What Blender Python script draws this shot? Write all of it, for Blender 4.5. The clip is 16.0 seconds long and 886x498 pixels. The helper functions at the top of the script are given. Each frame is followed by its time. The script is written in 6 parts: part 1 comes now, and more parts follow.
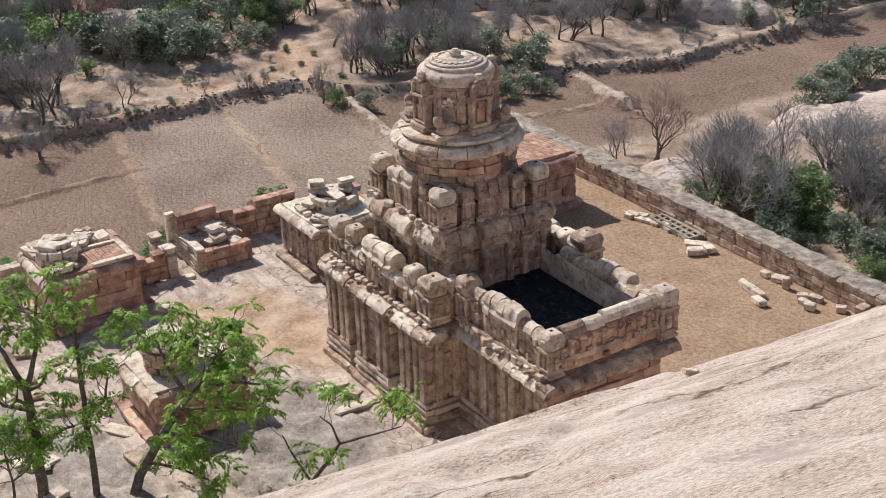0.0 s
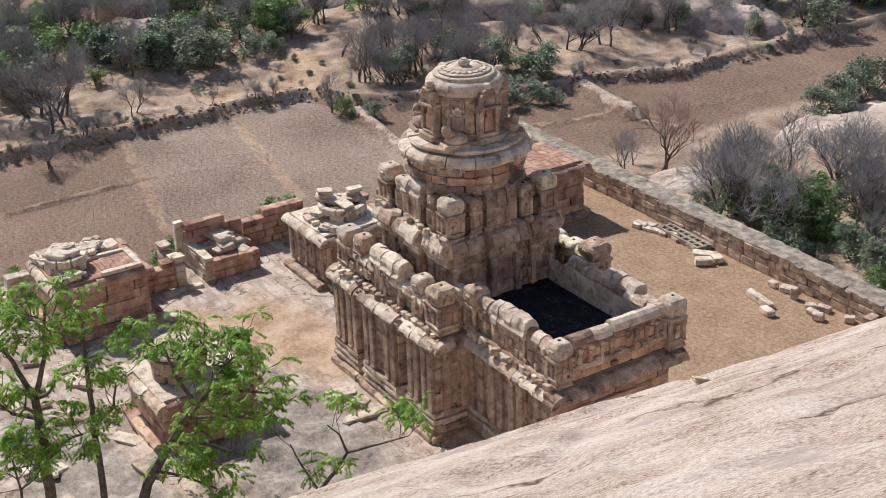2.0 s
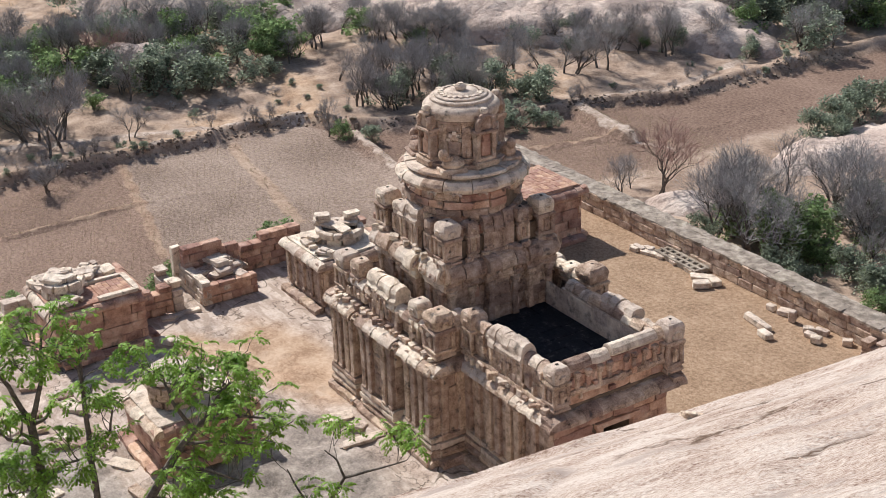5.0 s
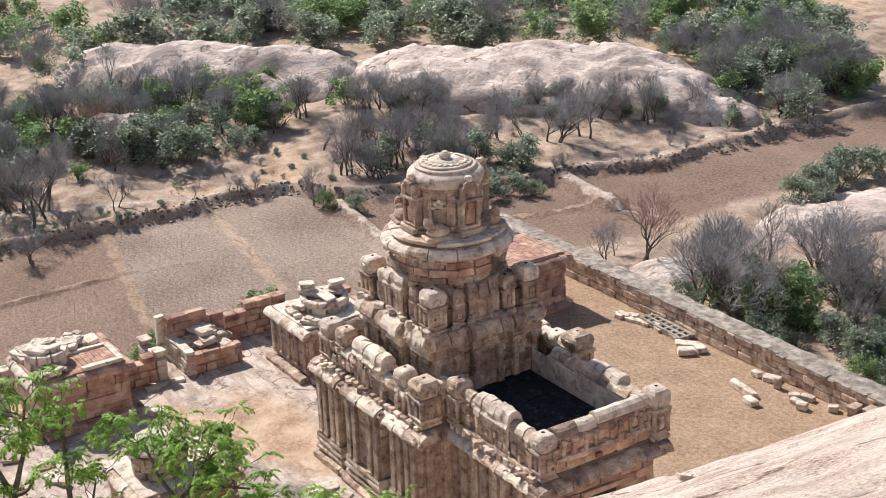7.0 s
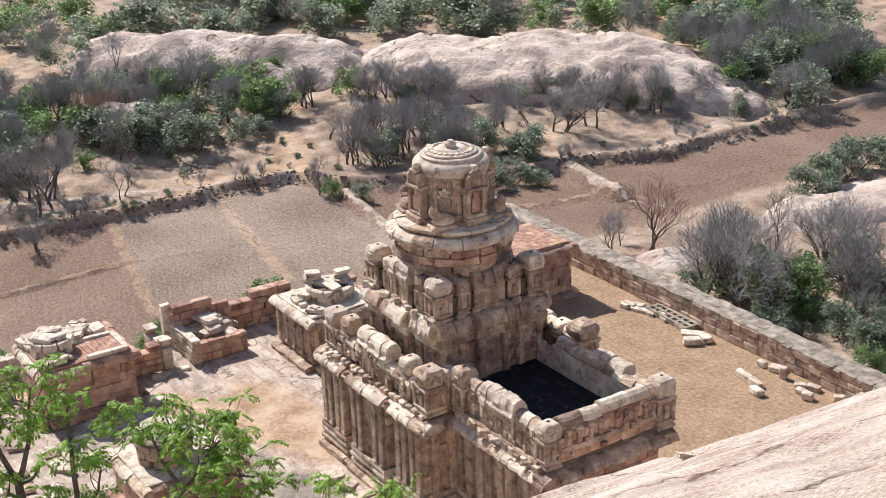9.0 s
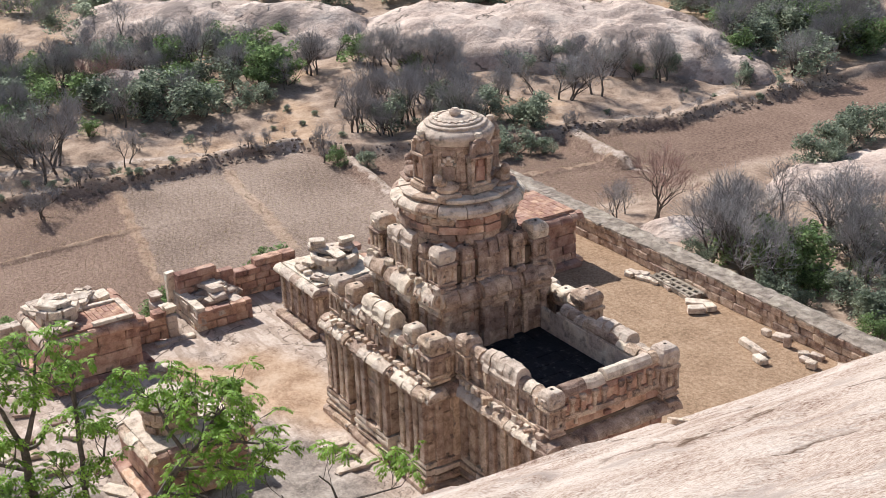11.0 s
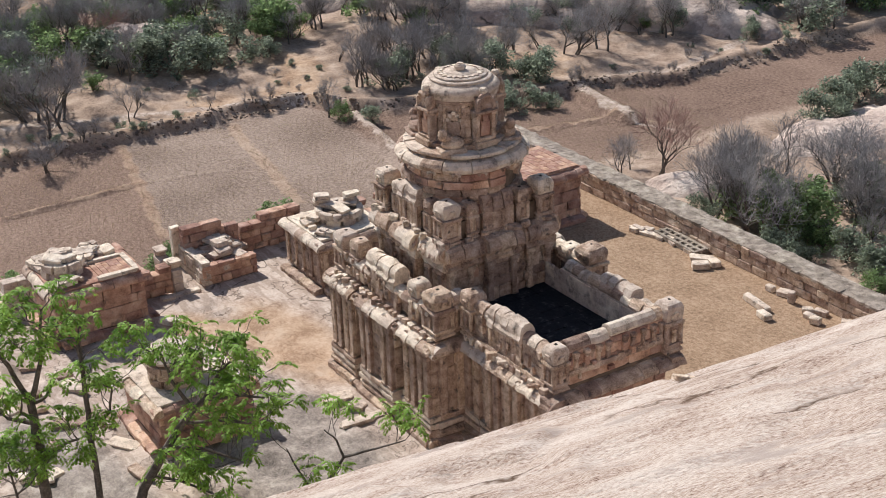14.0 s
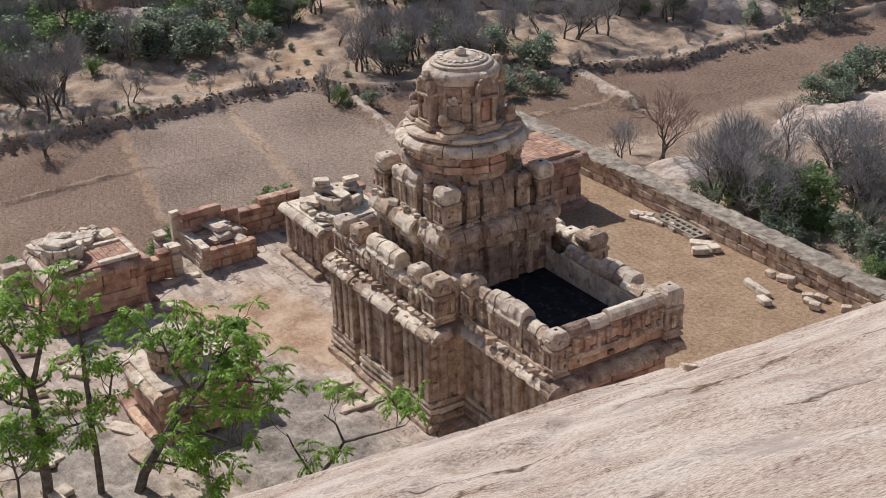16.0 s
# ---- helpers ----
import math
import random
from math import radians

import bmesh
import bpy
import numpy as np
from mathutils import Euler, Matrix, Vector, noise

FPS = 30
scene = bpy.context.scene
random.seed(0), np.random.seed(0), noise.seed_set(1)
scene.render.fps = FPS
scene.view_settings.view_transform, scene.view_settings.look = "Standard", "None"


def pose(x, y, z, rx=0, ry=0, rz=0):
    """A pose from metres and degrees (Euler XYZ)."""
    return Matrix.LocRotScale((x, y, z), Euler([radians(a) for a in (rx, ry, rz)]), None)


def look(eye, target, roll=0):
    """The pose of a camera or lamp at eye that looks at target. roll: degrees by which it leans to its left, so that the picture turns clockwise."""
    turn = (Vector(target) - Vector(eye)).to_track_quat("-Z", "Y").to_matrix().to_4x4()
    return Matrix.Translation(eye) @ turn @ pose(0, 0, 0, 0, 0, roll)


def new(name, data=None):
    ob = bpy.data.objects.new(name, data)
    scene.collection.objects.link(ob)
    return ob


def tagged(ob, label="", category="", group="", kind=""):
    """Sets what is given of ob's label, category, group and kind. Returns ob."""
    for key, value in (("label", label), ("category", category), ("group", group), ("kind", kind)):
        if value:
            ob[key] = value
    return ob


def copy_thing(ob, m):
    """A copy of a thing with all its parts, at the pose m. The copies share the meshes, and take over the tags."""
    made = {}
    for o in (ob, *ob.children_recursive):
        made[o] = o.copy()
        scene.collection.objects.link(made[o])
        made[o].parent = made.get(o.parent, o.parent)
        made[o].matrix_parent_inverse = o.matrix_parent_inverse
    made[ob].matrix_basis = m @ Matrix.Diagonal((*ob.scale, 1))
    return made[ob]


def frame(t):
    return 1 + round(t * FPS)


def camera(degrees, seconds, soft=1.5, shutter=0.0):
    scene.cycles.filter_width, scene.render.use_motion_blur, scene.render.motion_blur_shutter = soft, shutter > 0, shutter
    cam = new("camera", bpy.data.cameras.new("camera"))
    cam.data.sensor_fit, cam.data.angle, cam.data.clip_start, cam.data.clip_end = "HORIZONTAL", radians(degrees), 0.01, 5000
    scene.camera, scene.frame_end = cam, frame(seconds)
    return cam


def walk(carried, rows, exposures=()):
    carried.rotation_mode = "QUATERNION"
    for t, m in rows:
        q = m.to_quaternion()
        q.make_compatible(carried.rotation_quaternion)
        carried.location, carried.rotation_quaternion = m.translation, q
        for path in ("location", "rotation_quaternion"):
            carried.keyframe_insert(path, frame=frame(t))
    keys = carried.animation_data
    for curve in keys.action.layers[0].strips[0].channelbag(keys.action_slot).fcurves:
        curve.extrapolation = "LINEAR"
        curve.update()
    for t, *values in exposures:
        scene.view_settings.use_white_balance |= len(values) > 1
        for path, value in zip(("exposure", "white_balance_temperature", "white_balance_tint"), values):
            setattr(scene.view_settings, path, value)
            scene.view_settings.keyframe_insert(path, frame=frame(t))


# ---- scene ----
# ---- camera and walk ----
cam = camera(34.83, 16.0, soft=0.55)
ROWS = [
    (0.0, 41.042, -26.610, 27.939, 64.725, 1.565, 57.077),
    (0.5, 41.049, -26.608, 27.935, 64.784, 1.576, 57.158),
    (1.0, 41.036, -26.611, 27.938, 64.879, 1.585, 57.234),
    (1.5, 41.039, -26.638, 27.944, 64.988, 1.616, 57.324),
    (2.0, 41.062, -26.637, 27.949, 65.117, 1.595, 57.408),
    (2.5, 41.073, -26.591, 27.944, 65.217, 1.615, 57.476),
    (3.0, 41.083, -26.570, 27.948, 65.358, 1.641, 57.538),
    (5.3, 41.045, -26.583, 27.986, 66.388, 1.702, 57.168),
    (5.5, 41.050, -26.600, 28.000, 66.789, 1.675, 57.078),
    (6.0, 41.048, -26.617, 28.007, 68.065, 1.694, 56.843),
    (6.5, 41.056, -26.633, 27.986, 68.580, 1.726, 56.645),
    (7.0, 41.057, -26.632, 27.971, 68.802, 1.705, 56.579),
    (7.5, 41.051, -26.625, 27.954, 68.852, 1.727, 56.626),
    (8.0, 41.061, -26.638, 27.941, 68.748, 1.668, 56.699),
    (8.5, 41.050, -26.620, 27.925, 68.646, 1.669, 56.790),
    (9.0, 41.048, -26.592, 27.904, 68.418, 1.692, 56.857),
    (11.5, 41.096, -26.573, 27.906, 66.787, 1.623, 57.155),
    (12.0, 41.094, -26.576, 27.908, 66.439, 1.597, 57.193),
    (12.5, 41.096, -26.581, 27.914, 66.118, 1.649, 57.212),
    (13.0, 41.091, -26.578, 27.912, 65.829, 1.632, 57.259),
    (13.5, 41.088, -26.572, 27.909, 65.545, 1.607, 57.300),
    (14.0, 41.091, -26.577, 27.914, 65.319, 1.623, 57.322),
    (14.5, 41.081, -26.575, 27.912, 65.156, 1.596, 57.334),
    (15.0, 41.079, -26.588, 27.919, 64.993, 1.578, 57.313),
    (15.5, 41.063, -26.582, 27.913, 64.840, 1.570, 57.325),
    (16.0, 41.053, -26.586, 27.916, 64.702, 1.561, 57.323),
]
walk(cam, [(t, pose(x, y, z, rx, ry, rz)) for t, x, y, z, rx, ry, rz in ROWS], [(0.0, 0.10), (2.5, 0.10), (5.5, 0.28), (6.0, 0.40), (7.0, 0.43), (9.0, 0.43), (11.5, 0.28), (14.5, 0.11), (15.5, 0.11), (15.8, -0.02), (16.0, -0.13)])

# ---- sky and sun ----
SUN_ELEV, SUN_AZ = radians(45), radians(187)      # the way to the sun, counted from +x towards +y
world = bpy.data.worlds.new("sky")
scene.world = world
world.use_nodes = True
wn = world.node_tree.nodes
sky = wn.new("ShaderNodeTexSky")
sky.sky_type = "NISHITA"
sky.sun_disc = False
sky.sun_elevation = SUN_ELEV
sky.sun_rotation = radians(90) - SUN_AZ
wn["Background"].inputs["Strength"].default_value = 0.10
world.node_tree.links.new(sky.outputs[0], wn["Background"].inputs["Color"])
sun = new("sun", bpy.data.lights.new("sun", "SUN"))
sun.data.energy = 5.0
sun.data.angle = radians(0.6)
sun.data.color = (1.0, 0.98, 0.945)
sun.matrix_basis = look((0, 0, 60), (-60 * math.cos(SUN_AZ) * math.cos(SUN_ELEV) , -60 * math.sin(SUN_AZ) * math.cos(SUN_ELEV), 60 - 60 * math.sin(SUN_ELEV)))


# ---- materials ----
def mat(name, stops, scale=2.0, rough=0.9, bump=0.3, bump_scale=18.0, fine=40.0, fine_mix=0.35, spread=0.0, spread_by="piece", stain=None, stain_scale=0.8, stain_edge=(0.5, 0.68), stretch=(1, 1, 1), coords="Object", translucent=0.0, contrast=1.8, cracks=None, relief=0.03):
    """A weathered surface: a ramp over two sizes of noise, stains with their own outlines, relief."""
    m = bpy.data.materials.new(name)
    m.use_nodes = True
    nt = m.node_tree
    n, l = nt.nodes, nt.links
    bsdf = n["Principled BSDF"]
    bsdf.inputs["Roughness"].default_value = rough
    bsdf.inputs["Specular IOR Level"].default_value = 0.25
    if coords == "World":
        vec = n.new("ShaderNodeNewGeometry").outputs["Position"]
    else:
        vec = n.new("ShaderNodeTexCoord").outputs["Object"]
    mp = n.new("ShaderNodeMapping")
    mp.inputs["Scale"].default_value = stretch
    l.new(vec, mp.inputs["Vector"])
    vec = mp.outputs["Vector"]

    def noise_tex(s, detail=6.0, r=0.6):
        t = n.new("ShaderNodeTexNoise")
        t.inputs["Scale"].default_value = s
        t.inputs["Detail"].default_value = detail
        t.inputs["Roughness"].default_value = r
        l.new(vec, t.inputs["Vector"])
        return t.outputs["Fac"]

    def blend(kind, fac, a, b):
        x = n.new("ShaderNodeMix")
        x.data_type = "RGBA"
        x.blend_type = kind
        if isinstance(fac, float):
            x.inputs[0].default_value = fac
        else:
            l.new(fac, x.inputs[0])
        for i, v in ((6, a), (7, b)):
            if isinstance(v, tuple):
                x.inputs[i].default_value = v
            else:
                l.new(v, x.inputs[i])
        return x.outputs[2]

    def math_node(op, a, b):
        x = n.new("ShaderNodeMath")
        x.operation = op
        for i, v in enumerate((a, b)):
            if isinstance(v, (int, float)):
                x.inputs[i].default_value = v
            else:
                l.new(v, x.inputs[i])
        return x.outputs[0]

    big, small = noise_tex(scale), noise_tex(fine, 4.0, 0.7)
    f = math_node("ADD", math_node("MULTIPLY", big, 1 - fine_mix), math_node("MULTIPLY", small, fine_mix))
    ramp = n.new("ShaderNodeValToRGB")
    el = ramp.color_ramp.elements
    while len(el) < len(stops):
        el.new(0.5)
    for e, (p, c) in zip(el, stops):
        e.position, e.color = p, (*c, 1)
    l.new(math_node("ADD", math_node("MULTIPLY", math_node("SUBTRACT", f, 0.5), contrast), 0.5), ramp.inputs["Fac"])
    col = ramp.outputs["Color"]
    if cracks:
        # hairline cracks along the level lines of a slow noise
        line = n.new("ShaderNodeMapRange")
        line.inputs[1].default_value, line.inputs[2].default_value = 0.0, cracks[1]
        line.inputs[3].default_value, line.inputs[4].default_value = 1.0, 0.0
        l.new(math_node("ABSOLUTE", math_node("SUBTRACT", noise_tex(cracks[0], 5.0, 0.5), 0.5), 0), line.inputs[0])
        broken = n.new("ShaderNodeMapRange")
        broken.inputs[1].default_value, broken.inputs[2].default_value = 0.51, 0.56
        l.new(noise_tex(cracks[0] * 0.7 + 0.31, 3.0, 0.5), broken.inputs[0])
        col = blend("MIX", math_node("MULTIPLY", line.outputs[0], broken.outputs[0]), col, (*cracks[2], 1))
    if stain:
        sr = n.new("ShaderNodeMapRange")
        sr.inputs[1].default_value, sr.inputs[2].default_value = stain_edge
        l.new(noise_tex(stain_scale, 7.0, 0.65), sr.inputs[0])
        col = blend("MIX", sr.outputs[0], col, (*stain, 1))
    if spread:
        if spread_by == "piece":
            rnd = n.new("ShaderNodeObjectInfo").outputs["Random"]
        else:
            rnd = n.new("ShaderNodeNewGeometry").outputs["Random Per Island"]
        hsv = n.new("ShaderNodeHueSaturation")
        l.new(math_node("ADD", math_node("MULTIPLY", rnd, spread * 2), 1 - spread), hsv.inputs["Value"])
        l.new(math_node("ADD", math_node("MULTIPLY", rnd, 0.02), 0.49), hsv.inputs["Hue"])
        l.new(col, hsv.inputs["Color"])
        col = hsv.outputs["Color"]
    l.new(col, bsdf.inputs["Base Color"])
    if bump:
        b = n.new("ShaderNodeBump")
        b.inputs["Strength"].default_value = bump
        b.inputs["Distance"].default_value = relief
        l.new(math_node("ADD", noise_tex(bump_scale, 6.0, 0.65), math_node("MULTIPLY", small, 0.4)), b.inputs["Height"])
        l.new(b.outputs["Normal"], bsdf.inputs["Normal"])
    if translucent:
        tr = n.new("ShaderNodeBsdfTranslucent")
        l.new(col, tr.inputs["Color"])
        ms = n.new("ShaderNodeMixShader")
        ms.inputs[0].default_value = translucent
        l.new(bsdf.outputs[0], ms.inputs[1])
        l.new(tr.outputs[0], ms.inputs[2])
        l.new(ms.outputs[0], n["Material Output"].inputs["Surface"])
    return m


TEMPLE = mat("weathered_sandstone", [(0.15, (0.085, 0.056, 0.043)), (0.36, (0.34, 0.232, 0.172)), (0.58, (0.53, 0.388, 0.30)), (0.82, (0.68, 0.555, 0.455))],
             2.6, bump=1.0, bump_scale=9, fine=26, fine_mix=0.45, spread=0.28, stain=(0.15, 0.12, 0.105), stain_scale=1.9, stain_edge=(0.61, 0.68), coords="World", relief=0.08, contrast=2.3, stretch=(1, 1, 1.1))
# Pale stone; sunlight on tops and -y runs is partly in this colour.
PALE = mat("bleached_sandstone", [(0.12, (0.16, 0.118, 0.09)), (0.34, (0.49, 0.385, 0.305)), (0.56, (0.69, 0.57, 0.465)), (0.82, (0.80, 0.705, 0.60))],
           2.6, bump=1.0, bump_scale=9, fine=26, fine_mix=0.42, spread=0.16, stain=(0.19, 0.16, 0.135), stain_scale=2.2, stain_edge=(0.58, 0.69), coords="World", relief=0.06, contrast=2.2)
RED = mat("red_brown_masonry", [(0.2, (0.13, 0.074, 0.055)), (0.42, (0.41, 0.235, 0.172)), (0.6, (0.54, 0.345, 0.26)), (0.8, (0.64, 0.485, 0.39))],
          1.8, bump=1.0, bump_scale=8, fine=22, spread=0.28, stain=(0.20, 0.15, 0.125), stain_scale=1.6, stain_edge=(0.58, 0.7), coords="World", relief=0.05)
BRICK = mat("worn_brick_paving", [(0.3, (0.26, 0.13, 0.09)), (0.55, (0.42, 0.25, 0.18)), (0.75, (0.52, 0.36, 0.28))], 3.0, bump=0.5, fine=30, spread=0.2, coords="World")
MORTAR = mat("joint_filling", [(0.3, (0.10, 0.07, 0.05)), (0.7, (0.21, 0.155, 0.115))], 3.0, bump=0.4, coords="World")
# near-black slabs with sparse grey flecks
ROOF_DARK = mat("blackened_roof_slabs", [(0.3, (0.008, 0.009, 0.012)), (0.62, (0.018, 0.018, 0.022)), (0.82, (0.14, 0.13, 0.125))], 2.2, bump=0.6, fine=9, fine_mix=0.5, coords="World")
# near-black colour that stands for the shade inside openings
HOLLOW_SHADE = mat("dark_hollow", [(0.3, (0.015, 0.012, 0.010)), (0.7, (0.04, 0.03, 0.025))], 2.0, bump=0.1, coords="World")
WALL_TOP = mat("grey_wall_coping", [(0.2, (0.15, 0.118, 0.093)), (0.5, (0.33, 0.272, 0.22)), (0.8, (0.48, 0.41, 0.34))], 2.5, bump=1.0, bump_scale=10, fine=18, spread=0.15, stain=(0.19, 0.155, 0.125), stain_scale=1.2, coords="World", contrast=2.4, relief=0.06)
GRANITE = mat("sunlit_granite", [(0.02, (0.14, 0.075, 0.05)), (0.26, (0.365, 0.262, 0.207)), (0.5, (0.49, 0.388, 0.325)), (0.85, (0.64, 0.55, 0.485))],
              4.0, rough=0.85, bump=1.0, bump_scale=55, fine=90, fine_mix=0.62, stain=(0.40, 0.325, 0.285), stain_scale=2.6, stain_edge=(0.56, 0.66), coords="Object", stretch=(0.7, 1.5, 1.0), contrast=3.6, cracks=(1.5, 0.012, (0.11, 0.065, 0.04)), relief=0.014)
FAR_ROCK = mat("pink_grey_outcrop", [(0.2, (0.24, 0.18, 0.155)), (0.42, (0.50, 0.385, 0.325)), (0.6, (0.64, 0.515, 0.44)), (0.8, (0.73, 0.615, 0.535))],
               0.5, bump=0.8, bump_scale=2.2, fine=5, stain=(0.30, 0.235, 0.205), stain_scale=0.22, stain_edge=(0.53, 0.60), coords="World", cracks=(0.25, 0.02, (0.11, 0.085, 0.07)), relief=0.3, stretch=(1, 0.7, 1))
BARK = mat("grey_brown_bark", [(0.3, (0.06, 0.05, 0.043)), (0.6, (0.14, 0.118, 0.10)), (0.8, (0.23, 0.20, 0.175))], 6.0, bump=0.4, fine=30)
# dry twigs, lightened and cooled: distance haze sits in this colour
TWIG = mat("dry_grey_twigs", [(0.3, (0.26, 0.24, 0.238)), (0.6, (0.40, 0.375, 0.37)), (0.8, (0.52, 0.49, 0.48))], 1.5, bump=0.0, spread=0.3, spread_by="island", translucent=0.2)
RUST_TWIG = mat("rust_coloured_twigs", [(0.3, (0.27, 0.16, 0.135)), (0.7, (0.44, 0.28, 0.24))], 1.5, bump=0.0, spread=0.25, spread_by="island")
LEAF = mat("fresh_green_leaves", [(0.3, (0.13, 0.235, 0.035)), (0.55, (0.25, 0.40, 0.065)), (0.75, (0.42, 0.57, 0.14))], 2.0, rough=0.55, bump=0.0, spread=0.35, spread_by="island", translucent=0.45)
# dusty leaf colour, lifted paler still to carry distance haze
SHRUB = mat("dusty_shrub_leaves", [(0.3, (0.20, 0.235, 0.175)), (0.55, (0.31, 0.35, 0.26)), (0.75, (0.43, 0.46, 0.35))], 0.8, rough=0.7, bump=0.0, spread=0.45, spread_by="island", translucent=0.65)
BRIGHT_SHRUB = mat("bright_shrub_leaves", [(0.3, (0.165, 0.235, 0.10)), (0.7, (0.29, 0.385, 0.175))], 0.8, rough=0.65, bump=0.0, spread=0.45, spread_by="island", translucent=0.6)
EARTH = mat("dry_dark_earth", [(0.25, (0.12, 0.088, 0.068)), (0.5, (0.22, 0.165, 0.128)), (0.75, (0.33, 0.255, 0.20))], 1.5, bump=1.0, bump_scale=8, fine=20, spread=0.3, spread_by="island", coords="World", relief=0.05)
DRY_GRASS = mat("straw_tufts", [(0.3, (0.34, 0.26, 0.17)), (0.7, (0.50, 0.41, 0.29))], 1.0, bump=0.0, spread=0.3, spread_by="island", translucent=0.5)


FIELD_STEPS = ((5.2, 12.0, 16.6), (4.0, 16.0, 27.0), (2.2, 28.0, 36.0))      # how far the field's edge comes forward, over which stretch of y


def ground_material():
    """Bare rock, trodden soil, ploughed field and scrub earth, each in its own part of the land."""
    m = bpy.data.materials.new("bare_land")
    m.use_nodes = True
    n, l = m.node_tree.nodes, m.node_tree.links
    bsdf = n["Principled BSDF"]
    bsdf.inputs["Roughness"].default_value = 0.95
    bsdf.inputs["Specular IOR Level"].default_value = 0.15
    pos = n.new("ShaderNodeNewGeometry").outputs["Position"]
    sep = n.new("ShaderNodeSeparateXYZ")
    l.new(pos, sep.inputs[0])

    def op(kind, a, b=0.0, c=0.0):
        x = n.new("ShaderNodeMath")
        x.operation = kind
        for i, v in enumerate((a, b, c)):
            if isinstance(v, (int, float)):
                x.inputs[i].default_value = v
            else:
                l.new(v, x.inputs[i])
        return x.outputs[0]

    def tex(s, detail=6.0, r=0.6):
        t = n.new("ShaderNodeTexNoise")
        t.inputs["Scale"].default_value = s
        t.inputs["Detail"].default_value = detail
        t.inputs["Roughness"].default_value = r
        l.new(pos, t.inputs["Vector"])
        return t.outputs["Fac"]

    def ramp(f, stops):
        x = n.new("ShaderNodeValToRGB")
        el = x.color_ramp.elements
        while len(el) < len(stops):
            el.new(0.5)
        for e, (p, c) in zip(el, stops):
            e.position, e.color = p, (*c, 1)
        l.new(f, x.inputs["Fac"])
        return x.outputs["Color"]

    def step(v, lo, hi):
        x = n.new("ShaderNodeMapRange")
        x.interpolation_type = "SMOOTHSTEP"
        l.new(v, x.inputs[0])
        x.inputs[1].default_value, x.inputs[2].default_value = lo, hi
        return x.outputs[0]

    def mix(f, a, b):
        x = n.new("ShaderNodeMix")
        x.data_type = "RGBA"
        l.new(f, x.inputs[0])
        l.new(a, x.inputs[6])
        l.new(b, x.inputs[7])
        return x.outputs[2]

    def ellipse(cx, cy, rx, ry, turn, soft=0.35, wobble=0.6):
        c, s = math.cos(turn), math.sin(turn)
        dx, dy = op("SUBTRACT", sep.outputs[0], cx), op("SUBTRACT", sep.outputs[1], cy)
        u = op("DIVIDE", op("ADD", op("MULTIPLY", dx, c), op("MULTIPLY", dy, s)), rx)
        v = op("DIVIDE", op("SUBTRACT", op("MULTIPLY", dy, c), op("MULTIPLY", dx, s)), ry)
        r = op("SQRT", op("ADD", op("MULTIPLY", u, u), op("MULTIPLY", v, v)))
        r = op("ADD", r, op("MULTIPLY", op("SUBTRACT", mid, 0.5), wobble))
        return op("SUBTRACT", 1.0, step(r, 1 - soft, 1 + soft))

    big, mid, fine, grit = tex(0.12), tex(0.7), tex(5.0, 5.0, 0.7), tex(13.0, 3.0, 0.7)
    wob = op("MULTIPLY", op("SUBTRACT", mid, 0.5), 1.6)
    x_w, y_w = op("ADD", sep.outputs[0], wob), op("ADD", sep.outputs[1], wob)
    ff = op("ADD", op("MULTIPLY", fine, 0.6), op("MULTIPLY", grit, 0.4))
    mm = op("ADD", op("MULTIPLY", mid, 0.5), op("MULTIPLY", ff, 0.5))
    mm = op("ADD", op("MULTIPLY", op("SUBTRACT", mm, 0.5), 2.6), 0.5)
    sm = op("ADD", op("MULTIPLY", mid, 0.22), op("MULTIPLY", ff, 0.78))
    sm = op("ADD", op("MULTIPLY", op("SUBTRACT", sm, 0.5), 2.2), 0.5)
    soil = ramp(sm, [(0.2, (0.15, 0.092, 0.056)), (0.48, (0.31, 0.205, 0.132)), (0.8, (0.475, 0.34, 0.235))])
    rock = ramp(mm, [(0.15, (0.19, 0.14, 0.11)), (0.42, (0.43, 0.335, 0.277)), (0.75, (0.61, 0.51, 0.435))])
    line = op("SUBTRACT", 1.0, step(op("ABSOLUTE", op("SUBTRACT", tex(0.4, 4.0, 0.45), 0.5)), 0.003, 0.012))
    line = op("MULTIPLY", line, step(tex(0.31, 3.0), 0.47, 0.56))
    fine_line = op("SUBTRACT", 1.0, step(op("ABSOLUTE", op("SUBTRACT", tex(1.1, 5.0, 0.55), 0.5)), 0.004, 0.018))
    line = op("MAXIMUM", line, op("MULTIPLY", fine_line, step(tex(0.5, 3.0), 0.5, 0.57)))
    streak = n.new("ShaderNodeTexNoise")
    streak.inputs["Scale"].default_value = 1.0
    streak.inputs["Detail"].default_value = 6.0
    turned = n.new("ShaderNodeMapping")
    turned.inputs["Rotation"].default_value = (0, 0, 0.5)
    turned.inputs["Scale"].default_value = (0.45, 2.6, 1.0)
    l.new(pos, turned.inputs["Vector"])
    l.new(turned.outputs["Vector"], streak.inputs["Vector"])
    dull = ramp(ff, [(0.3, (0.26, 0.195, 0.155)), (0.7, (0.46, 0.36, 0.29))])
    rock = mix(op("MULTIPLY", step(streak.outputs["Fac"], 0.5, 0.56), 0.8), rock, dull)
    crack = ramp(grit, [(0.3, (0.10, 0.075, 0.06)), (0.7, (0.20, 0.15, 0.12))])
    rock = mix(line, rock, crack)
    worn = ramp(mm, [(0.3, (0.29, 0.185, 0.12)), (0.5, (0.43, 0.295, 0.20)), (0.7, (0.52, 0.38, 0.275))])
